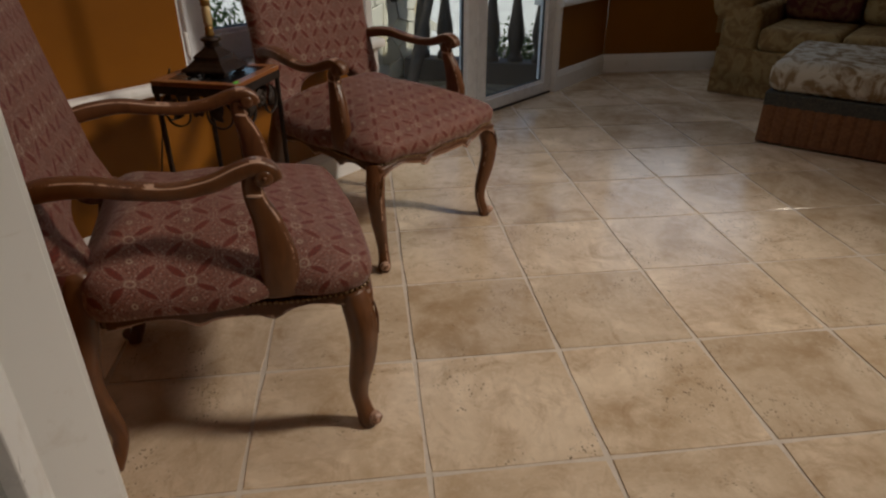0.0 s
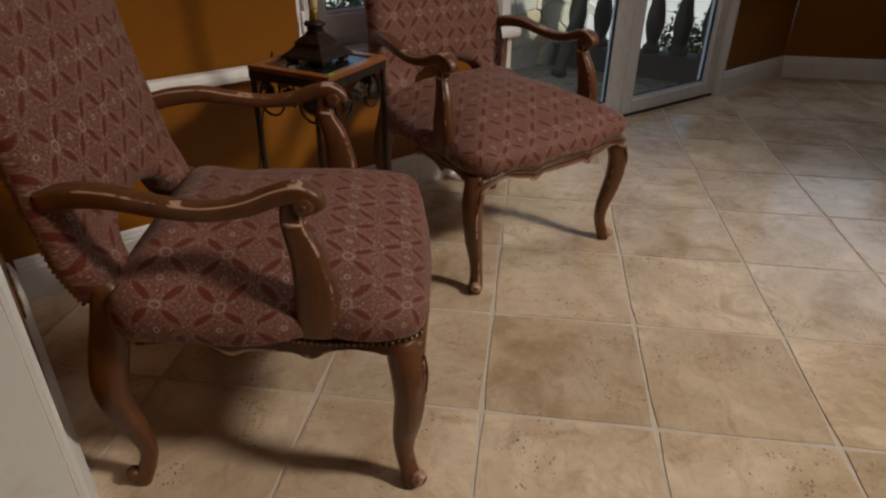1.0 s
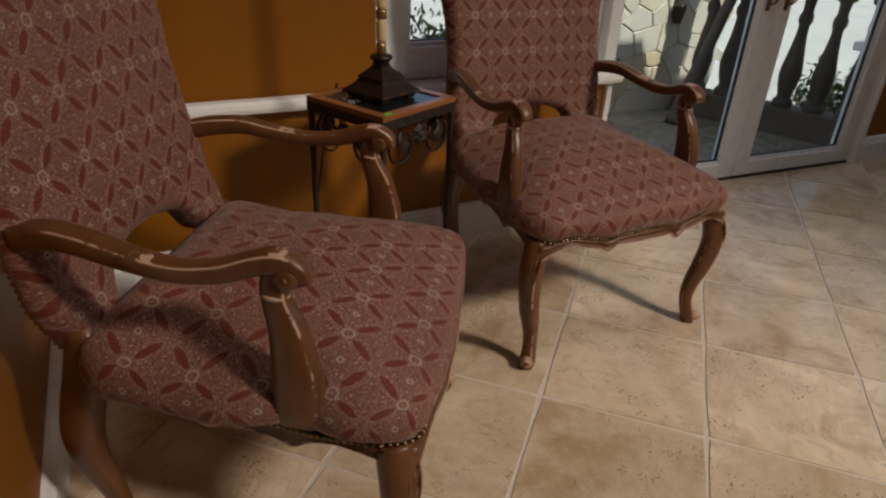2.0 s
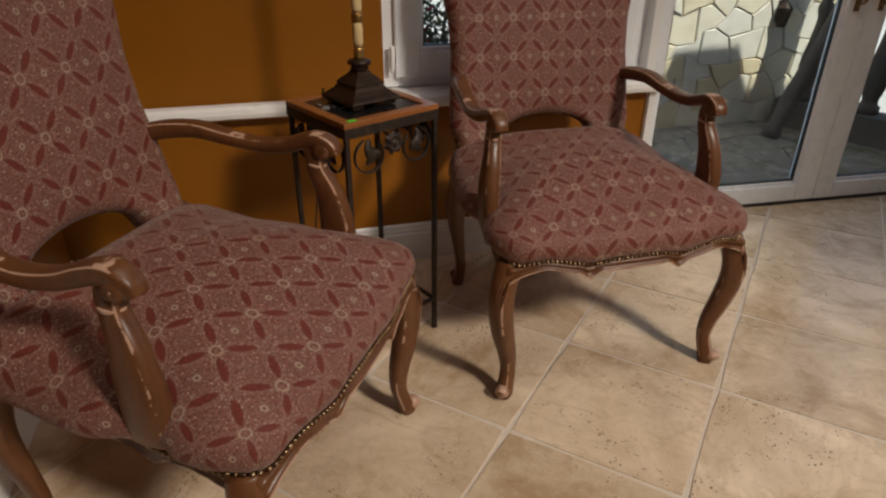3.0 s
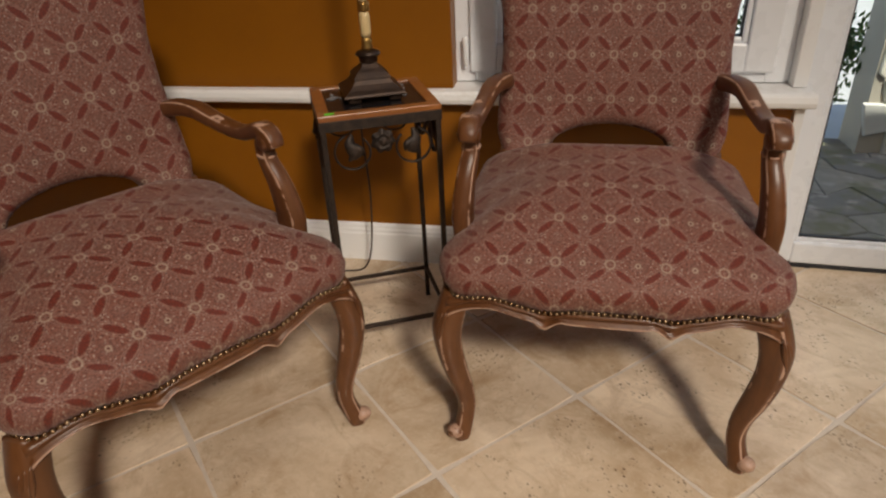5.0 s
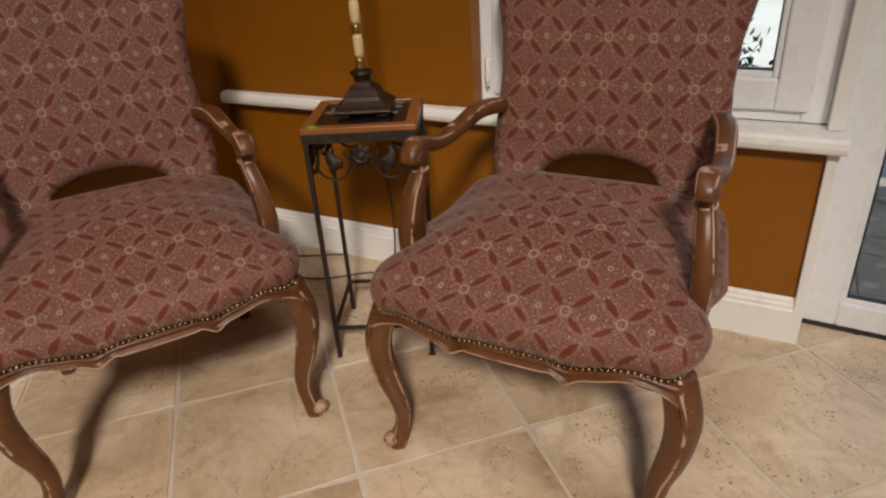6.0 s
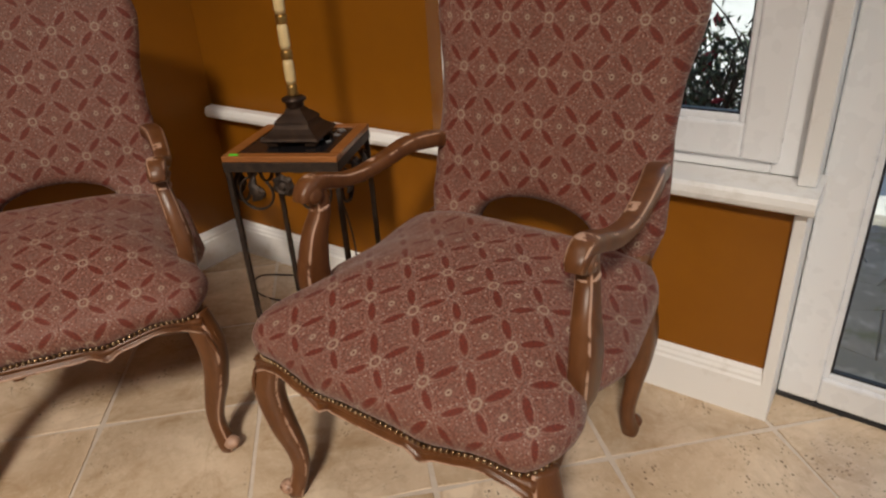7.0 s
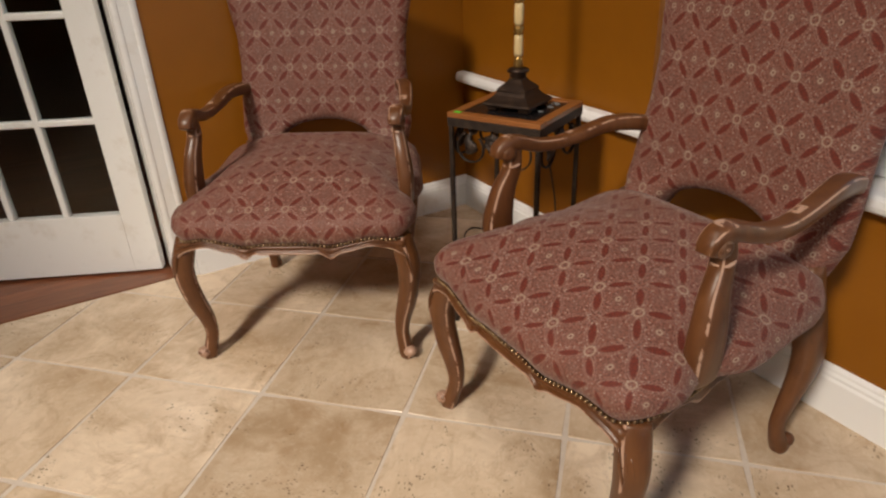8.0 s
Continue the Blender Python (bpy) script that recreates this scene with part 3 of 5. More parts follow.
def upright(section, x, y, z0, z1, flip=1):
    """A moulding that stands: section of (along the wall, out of it)."""
    bm = bmesh.new()
    r0 = [bm.verts.new((x + o, y + flip * a, z0)) for a, o in section]
    r1 = [bm.verts.new((x + o, y + flip * a, z1)) for a, o in section]
    n = len(section)
    for i in range(n):
        bm.faces.new((r0[i], r0[(i + 1) % n], r1[(i + 1) % n], r1[i]))
    bm.faces.new(r0)
    bm.faces.new(r1)
    return bm


structure("trim_4", upright([(a, o * 0.6) for a, o in CASING], 0.014, -1.240, -0.02, 2.15), M_DOORWHITE, "white fluted door casing", "door trim")
structure("trim_5", upright([(a, o * 0.6) for a, o in CASING], 0.014, -2.95, -0.02, 2.15, -1), M_DOORWHITE, "white fluted door casing", "door trim")
structure("trim_6", box((0.0141, -2.95, 2.072), (0.024, -1.240, 2.148), 0.003), M_DOORWHITE, "white door casing over the doorway", "door trim")
structure("trim_7", box((-0.13, -1.2445, -0.02), (0.0135, -1.2402, 2.07), 0.001), M_DOORWHITE, "white door jamb", "door trim")


def french_door():
    """The glazed leaf that stands ajar into the hall: stiles, rails, glazing bars and fifteen panes."""
    w, h, t = 0.76, 2.03, 0.040
    m = Matrix.Translation((-0.098, -1.266, 0.012)) @ Matrix.Rotation(math.atan2(-0.90, -0.433), 4, "Z")
    d = thing("door_3", "white glazed french door standing ajar", "door", m, kind="structure")
    st, low, top = 0.098, 0.228, 0.110
    part("stile", box((0, -t / 2, 0), (st, t / 2, h), 0.003), M_DOORWHITE, d)
    part("stile", box((w - st, -t / 2, 0), (w, t / 2, h), 0.003), M_DOORWHITE, d)
    part("rail", box((st, -t / 2, 0), (w - st, t / 2, low), 0.001), M_DOORWHITE, d)
    part("rail", box((st, -t / 2, h - top), (w - st, t / 2, h), 0.001), M_DOORWHITE, d)
    gw, gh = w - 2 * st, h - low - top
    for i in (1, 2):
        x = st + gw * i / 3
        part("glazing_bar", box((x - 0.011, -t / 2 + 0.004, low), (x + 0.011, t / 2 - 0.004, h - top), 0.005), M_DOORWHITE, d)
    for j in range(1, 5):
        z = low + gh * j / 5
        part("glazing_bar", box((st, -t / 2 + 0.0045, z - 0.011), (w - st, t / 2 - 0.0045, z + 0.011), 0.005), M_DOORWHITE, d)
    for i in range(3):
        for j in range(5):
            part("pane", box((st + gw * i / 3 + 0.011, -0.002, low + gh * j / 5 + 0.011), (st + gw * (i + 1) / 3 - 0.011, 0.002, low + gh * (j + 1) / 5 - 0.011)), M_GLASS, d)
    return d


french_door()

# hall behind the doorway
wall("wall_hall", [((-3.0, -4.4, -0.1), (-2.9, 0.2, 2.5)), ((-2.9, 0.1, -0.1), (-0.13, 0.2, 2.5)), ((-2.9, -4.4, -0.1), (-0.13, -4.3, 2.5))], "plain hall wall, its dimness put into a dark brown colour", M_HALL)
structure("ceiling_hall", box((-3.0, -4.4, 2.5), (-0.1305, 0.2, 2.6)), M_CEIL, "plain hall ceiling", "ceiling")

# fixture made up for the added key spot
spotlight = thing("spotlight", "unseen white spotlight added to carry the key light", "spotlight", look(SPOT_AT, AIM))
part("housing", lathe([(0.05, 0.62), (0.12, 0.60), (0.20, 0.42), (0.34, 0.36), (0.34, 0.34), (0.05, 0.34)], 24), M_PVC, spotlight, smooth=True)
part("stem", lathe([(0.02, 0.62), (0.02, 1.05)], 12), M_PVC, spotlight)

outlet = thing("wall_outlet", "tan plastic outlet plate on the orange wall", "outlet", Matrix.Translation((5.05, -0.63, 0.33)) @ Matrix.Rotation(radians(-45), 4, "Z"))
part("plate", box((-0.036, 0.0, -0.058), (0.036, 0.016, 0.058), 0.004), M_PLATE, outlet)
part("socket", box((-0.017, -0.003, 0.008), (0.017, 0.004, 0.042), 0.003), M_PLATE, outlet)
part("socket", box((-0.017, -0.003, -0.042), (0.017, 0.004, -0.008), 0.003), M_PLATE, outlet)


plate = thing("wall_outlet", "aged brass outlet plate low on the orange wall", "outlet", pose(0.014, -0.31, 0.20))
part("plate", box((0.0, -0.036, -0.058), (0.006, 0.036, 0.058), 0.003), M_BRASS, plate)
for z in (-0.025, 0.025):
    part("socket", box((0.003, -0.016, z - 0.014), (0.0085, 0.016, z + 0.014), 0.002), M_PLATE, plate)


# ---- armchairs ----
def seat_half(y):
    return 0.333 + (0.262 - 0.333) * max(0.0, min(1.0, (y + 0.01) / 0.53)) ** 0.9


def rail_top(s):
    """Height of the nail line along the front, s from -1 to 1."""
    a = abs(s)
    return 0.402 + 0.015 * math.exp(-((a - 0.74) / 0.17) ** 2) - 0.008 * math.exp(-((a - 0.38) / 0.07) ** 2) + 0.004 * math.exp(-(a / 0.27) ** 6)


def rail_low(s):
    a = abs(s)
    z = 0.374 + 0.018 * math.exp(-((a - 0.72) / 0.16) ** 2) - 0.017 * math.exp(-((a - 0.375) / 0.052) ** 2) + 0.004 * math.exp(-((a - 0.275) / 0.025) ** 2)
    return z - 0.020 * max(0.0, (a - 0.86) / 0.14) ** 2


def seat_outline():
    """Outline of the seat at the nail line: front, right side, back, left side, with eased corners."""
    pts = []
    n = 22
    for i in range(-n, n + 1):
        s = i / n
        pts.append((0.312 * s, -0.020 - 0.022 * (1 - s * s), rail_top(s)))
    for i in range(1, 22):
        y = 0.012 + 0.508 * i / 21
        pts.append((seat_half(y), y, 0.404 + 0.004 * math.sin(i * 0.9)))
    for i in range(1, 14):
        s = 1 - 2 * i / 14
        pts.append((0.258 * s, 0.530, 0.404))
    for i in range(21, 0, -1):
        y = 0.012 + 0.508 * i / 21
        pts.append((-seat_half(y), y, 0.404 + 0.004 * math.sin(i * 0.9)))
    for _ in range(3):
        m = len(pts)
        pts = [tuple((pts[i - 1][k] + 2 * pts[i][k] + pts[(i + 1) % m][k]) / 4 for k in range(3)) for i in range(m)]
    return pts


def seat_cushion():
    bm = bmesh.new()
    uv = bm.loops.layers.uv.new("UVMap")
    out = seat_outline()
    cx, cy = 0.0, 0.37
    tex = {}
    # outset, height above the nail line, share towards the middle
    steps = [(-0.020, -0.012, 0.03), (-0.006, -0.004, 0), (0.002, 0.006, 0), (0.010, 0.022, 0), (0.012, 0.038, 0), (0.009, 0.054, 0), (0.0, 0.069, 0),
             (-0.008, 0.080, 0.03), (-0.008, 0.092, 0.10), (0, 0.113, 0.24), (0, 0.137, 0.40), (0, 0.155, 0.58), (0, 0.166, 0.78), (0, 0.170, 0.93)]
    rings = []
    n = len(out)
    for off, up, share in steps:
        ring = []
        for i, (x, y, z) in enumerate(out):
            x0, y0, _ = out[i - 1]
            x1, y1, _ = out[(i + 1) % n]
            nx, ny = y1 - y0, -(x1 - x0)
            k = math.hypot(nx, ny) or 1
            nx, ny = nx / k, ny / k
            dent = 0.030 * math.exp(-((y - 0.160) / 0.055) ** 2) * (abs(x) > 0.25) * max(0.0, 1 - share * 2.2)
            px, py = x + nx * (off - dent), y + ny * off
            px += math.copysign(0.046 * max(0.0, min(1.0, (y + 0.05) / 0.30)), x) * min(1.0, abs(x) / 0.2) * max(0.0, min(1.0, (up + 0.004) / 0.03))
            px, py = px + (cx - px) * share, py + (cy - py) * share
            level = z if up < 0.03 else z + (0.404 - z) * min(1, (up - 0.03) / 0.04)
            rear = max(0.0, min(1.0, (y - 0.36) / 0.16)) * (1 - share) * max(0.0, min(1.0, (up - 0.02) / 0.05))
            v = bm.verts.new((px, py, level + up + 0.036 * rear))
            drop = max(0.0, 0.08 - up) * 0.9 if share == 0 else 0.0
            tex[v] = (px + nx * drop, py + ny * drop)
            ring.append(v)
        rings.append(ring)
    for a, b in zip(rings, rings[1:]):
        for i in range(n):
            bm.faces.new((a[i], a[(i + 1) % n], b[(i + 1) % n], b[i]))
    bm.faces.new(rings[-1])
    bm.faces.new(rings[0][::-1])
    for f in bm.faces:
        for l in f.loops:
            l[uv].uv = tex[l.vert]
    return bm


def back_half(z):
    zs = (0.425, 0.50, 0.56, 0.66, 0.76, 0.86, 0.95, 1.0, 1.04, 1.07, 1.09)
    xs = (0.250, 0.276, 0.293, 0.289, 0.281, 0.285, 0.304, 0.311, 0.302, 0.272, 0.240)
    return float(np.interp(z, zs, xs))


def back_bottom(a):
    """Lower edge of the padded back: an arch between two lobes."""
    if a < 0.148:
        return 0.500 + 0.080 * math.sqrt(max(0.0, 1 - (a / 0.150) ** 2))
    return 0.500 - 0.020 * min(1.0, (a - 0.148) / 0.04)


def back_pad():
    bm = bmesh.new()
    uv = bm.loops.layers.uv.new("UVMap")
    ns, nt = 44, 44
    S = [math.sin(math.pi / 2 * (2 * i / ns - 1)) for i in range(ns + 1)]
    T = [(1 - math.cos(math.pi * j / nt)) / 2 for j in range(nt + 1)]
    tex = {}
    sheets = []
    for front in (True, False):
        grid = []
        for s in S:
            col = []
            zb = back_bottom(abs(s) * 0.27)
            zt = 1.093 - 0.012 * abs(s) ** 3
            for t in T:
                z = zb + (zt - zb) * t
                w = back_half(z)
                x = s * w
                d = min((1 - abs(s)) * w, t * (zt - zb), (1 - t) * (zt - zb))
                e = min(1.0, d / 0.038)
                r = math.sqrt(max(0.0, 1 - (1 - e) ** 2))
                mid = 0.556 + 0.19 * (z - 0.45)
                puff = 0.012 * (1 - s ** 4) * math.sin(math.pi * t)
                if front:
                    y = mid - r * 0.036 - puff - 0.050 * max(0.0, (0.60 - z) / 0.17) ** 1.3 * r
                    v = bm.verts.new((x, y, z))
                else:
                    edge = d < 1e-6
                    v = sheets[0][len(grid)][len(col)] if edge else bm.verts.new((x, mid + r * 0.030, z))
                if v not in tex:
                    tex[v] = (x, z) if front else (x + 0.03, z + 0.03)
                col.append(v)
            grid.append(col)
        sheets.append(grid)
        for i in range(ns):
            for j in range(nt):
                q = [grid[i][j], grid[i + 1][j], grid[i + 1][j + 1], grid[i][j + 1]]
                q = list(dict.fromkeys(q))
                if len(q) > 2:
                    bm.faces.new(q if front else q[::-1])
    for f in bm.faces:
        for l in f.loops:
            l[uv].uv = tex[l.vert]
    return bm


def apron_front():
    bm = bmesh.new()
    wear = wear_layer(bm)
    n = 60
    cols = []
    for i in range(n + 1):
        s = -1 + 2 * i / n
        x = 0.318 * s
        y = -0.020 - 0.022 * (1 - s * s)
        a, b = rail_top(s) - 0.004, rail_low(s)
        h = a - b
        sec = [(0.030, a), (0.0, a), (-0.007, a - h * 0.18), (-0.004, a - h * 0.34), (0.002, a - h * 0.5), (-0.004, a - h * 0.66), (-0.010, a - h * 0.82), (-0.006, b + 0.001), (0.004, b), (0.030, b + 0.006)]
        cols.append([bm.verts.new((x, y + o, z)) for o, z in sec])
        for k in (6, 7):
            cols[-1][k][wear] = 1.0
    m = len(cols[0])
    for p, q in zip(cols, cols[1:]):
        for k in range(m):
            bm.faces.new((p[k], p[(k + 1) % m], q[(k + 1) % m], q[k]))
    bm.faces.new(cols[0])
    bm.faces.new(cols[-1][::-1])
    return bm


def apron_side(sign):
    bm = bmesh.new()
    wear = wear_layer(bm)
    n = 40
    cols = []
    for i in range(n + 1):
        t = i / n
        y = 0.005 + 0.50 * t
        s = 2 * t - 1
        x = seat_half(y) - 0.004
        a = 0.402
        b = 0.374 + 0.014 * math.exp(-((abs(s) - 0.62) / 0.2) ** 2) - 0.016 * math.exp(-((abs(s) - 0.30) / 0.09) ** 2)
        h = a - b
        sec = [(-0.03, a), (0.0, a), (0.005, a - h * 0.2), (0.0, a - h * 0.5), (0.007, a - h * 0.8), (0.003, b), (-0.03, b + 0.005)]
        cols.append([bm.verts.new((sign * (x + o), y, z)) for o, z in sec])
        for k in (4, 5):
            cols[-1][k][wear] = 0.8
    m = len(cols[0])
    for p, q in zip(cols, cols[1:]):
        for k in range(m):
            bm.faces.new((p[k], p[(k + 1) % m], q[(k + 1) % m], q[k]))
    bm.faces.new(cols[0])
    bm.faces.new(cols[-1][::-1])
    return bm


def nails():
    bm = bmesh.new()
    out = [p for p in seat_outline() if p[1] < 0.50]
    run = [Vector(p) for p in seat_outline()[:66]]
    left = [Vector((-p.x, p.y, p.z)) for p in run[45:]][::-1]
    run = left + run
    gap, need = 0.0112, 0.0
    for a, b in zip(run, run[1:]):
        d = (b - a).length
        if d > 0.08 or d == 0:
            continue
        nrm = Vector((b.y - a.y, -(b.x - a.x), 0)).normalized()
        while need < d:
            p = a + (b - a) * (need / d) + nrm * 0.004
            add_ball(bm, p + Vector((0, 0, 0.001)), 0.0048, 7, 5)
            need += gap
        need -= d
    return bm


def back_nails(sign):
    """Nail heads down the rear edge of the padded back."""
    bm = bmesh.new()
    z = 0.47
    while z < 0.98:
        add_ball(bm, (sign * (back_half(z) - 0.010), 0.556 + 0.19 * (z - 0.45) + 0.019, z), 0.0042, 7, 5)
        z += 0.0125
    return bm


def front_leg(sign):
    rows = [(0.304, 0.016, 0.398, 0.027, 0.028), (0.312, 0.009, 0.368, 0.029, 0.030), (0.324, 0.001, 0.315, 0.030, 0.030), (0.322, 0.001, 0.258, 0.028, 0.027),
            (0.311, 0.007, 0.195, 0.026, 0.025), (0.296, 0.014, 0.135, 0.022, 0.021), (0.290, 0.014, 0.085, 0.019, 0.018), (0.295, 0.006, 0.045, 0.019, 0.019), (0.302, 0.0, 0.016, 0.021, 0.022), (0.303, 0.0, 0.0, 0.018, 0.019)]
    bm = sweep([(sign * x, y, z, a, b) for x, y, z, a, b in rows], n=5, sides=16, power=2.9, side=(1, -sign * 0.6, 0), ridges=(2,), spots=((0.20, 0.42, (6,)), (0.62, 0.86, (6,))))
    return bm


def leg_toe(sign):
    bm = bmesh.new()
    add_ball(bm, (sign * 0.313, -0.014, 0.026), 0.020, 14, 9, (1.0, 0.9, 0.85), 0.72)
    add_ball(bm, (sign * 0.318, -0.021, 0.029), 0.011, 10, 7, (1, 1, 1), 0.75)
    return bm


def knee_spray(sign):
    bm = bmesh.new()
    for k in range(3):
        add_sweep(bm, [(sign * (0.318 + 0.009 * k), -0.029 + 0.006 * k, 0.37 - 0.008 * k, 0.002, 0.002), (sign * (0.327 + 0.008 * k), -0.0325 + 0.008 * k, 0.335 - 0.006 * k, 0.005, 0.003),
                       (sign * (0.337 + 0.004 * k), -0.030 + 0.008 * k, 0.295, 0.002, 0.002)], n=3, sides=6)
    return bm


def back_leg(sign):
    rows = [(0.256, 0.530, 0.52, 0.022, 0.024), (0.262, 0.540, 0.44, 0.027, 0.030), (0.268, 0.553, 0.37, 0.030, 0.034), (0.273, 0.566, 0.30, 0.029, 0.033), (0.270, 0.566, 0.23, 0.025, 0.028),
            (0.264, 0.549, 0.155, 0.019, 0.021), (0.260, 0.540, 0.095, 0.016, 0.017), (0.260, 0.552, 0.045, 0.017, 0.018), (0.262, 0.566, 0.015, 0.020, 0.020), (0.262, 0.568, 0.0, 0.018, 0.018)]
    bm = sweep([(sign * x, y, z, a, b) for x, y, z, a, b in rows], n=5, sides=14, power=2.8)
    add_ball(bm, (sign * 0.266, 0.582, 0.027), 0.018, 12, 8)
    return bm


def arm_bar(sign):
    rows = [(0.266, 0.585, 0.690, 0.023, 0.020), (0.275, 0.530, 0.702, 0.024, 0.020), (0.290, 0.465, 0.704, 0.023, 0.018), (0.298, 0.395, 0.690, 0.021, 0.016), (0.303, 0.325, 0.681, 0.020, 0.015),
            (0.301, 0.260, 0.687, 0.020, 0.016), (0.297, 0.206, 0.705, 0.021, 0.017), (0.295, 0.173, 0.710, 0.022, 0.018), (0.295, 0.150, 0.699, 0.020, 0.017), (0.295, 0.141, 0.680, 0.017, 0.014)]
    bm = sweep([(sign * x, y, z, a, b) for x, y, z, a, b in rows], n=6, sides=16, power=3.4, ridges=(2, 6), spots=((0.74, 0.80, (3, 4, 5)), (0.34, 0.40, (4, 5))))
    return bm


def arm_roll(sign):
    bm = bmesh.new()
    roll = pose(sign * 0.295, 0.164, 0.690, 0, 90, 0)
    add_lathe(bm, [(0.008, -0.0235), (0.014, -0.0225), (0.0185, -0.018), (0.0195, 0.0), (0.0185, 0.018), (0.014, 0.0225), (0.008, 0.0235)], 18, roll, 0.0, 0.6)
    add_ball(bm, (sign * 0.317, 0.163, 0.690), 0.0055, 10, 7, (1, 1, 1), 0.6)
    return bm


def arm_post(sign):
    rows = [(0.306, 0.160, 0.425, 0.019, 0.037), (0.310, 0.158, 0.455, 0.021, 0.038), (0.312, 0.156, 0.505, 0.022, 0.038), (0.310, 0.160, 0.545, 0.022, 0.034), (0.304, 0.168, 0.595, 0.020, 0.028),
            (0.297, 0.183, 0.640, 0.018, 0.021), (0.295, 0.186, 0.672, 0.017, 0.020), (0.295, 0.180, 0.692, 0.016, 0.019)]
    bm = sweep([(sign * x, y, z, a, b) for x, y, z, a, b in rows], n=6, sides=16, power=3.2, ridges=(10, 14))
    return bm


def post_ring(sign):
    bm = bmesh.new()
    add_lathe(bm, [(0.015, -0.004), (0.0205, -0.003), (0.0215, 0.0), (0.0205, 0.003), (0.015, 0.004)], 16, pose(sign * 0.296, 0.185, 0.655, 8, 0, 0), 0.0, 1.0)
    return bm


def armchair():
    c = thing("armchair", "brown carved armchair with red patterned upholstery and worn edges", "armchair", group="armchairs by the side table")
    part("seat", seat_cushion(), M_FABRIC, c, "red and taupe patterned seat", True)
    part("backrest", back_pad(), M_FABRIC, c, "red and taupe patterned padded back", True)
    part("front_rail", apron_front(), M_WOOD, c, "scalloped carved wood rail", True)
    part("side_rail", apron_side(1), M_WOOD, c, smooth=True)
    part("side_rail", apron_side(-1), M_WOOD, c, smooth=True)
    part("back_rail", box((-0.25, 0.488, 0.37), (0.25, 0.520, 0.46), 0.006), M_WOOD, c)
    part("nailhead_trim", nails(), M_BRASS, c, "row of brass nailheads", True)
    for sg in (1, -1):
        part("back_nail_trim", back_nails(sg), M_BRASS, c, "row of aged brass nail heads", True)
    for s in (-1, 1):
        leg = part("front_leg", front_leg(s), M_WOOD, c, smooth=True)
        part("toe_scroll", leg_toe(s), M_WOOD, leg, "scroll toe rubbed pale", True)
        part("knee_carving", knee_spray(s), M_WOOD, leg, smooth=True)
        part("back_leg", back_leg(s), M_WOOD, c, smooth=True)
        bar = part("armrest", arm_bar(s), M_WOOD, c, "carved arm rubbed to pale primer", True)
        part("scroll_end", arm_roll(s), M_WOOD, bar, smooth=True)
        post = part("arm_post", arm_post(s), M_WOOD, c, smooth=True)
        part("collar", post_ring(s), M_WOOD, post, "chipped pale ring", True)
    tag = box((-0.013, -0.0012, -0.007), (0.013, 0.0012, 0.007))
    st = part("sticker", tag, M_GREEN, c, "small bright green sticker")
    st.location = (-0.238, 0.625, 1.028)
    st.rotation_euler = (radians(-12), radians(8), 0)
    # the true proportions: a little lower and narrower than drawn above
    fit_to = Matrix.Diagonal((0.975, 1.0, 0.957, 1.0))
    for ob in c.children_recursive:
        if ob is st:
            ob.location = fit_to @ ob.location
        else:
            ob.data.transform(fit_to)
    return c


chair = armchair()
chair.matrix_world = pose(0.734, -1.001, 0, 0, 0, 56.5)
chair2 = copy_thing(chair, pose(1.4445, -0.766, 0, 0, 0, -0.5))


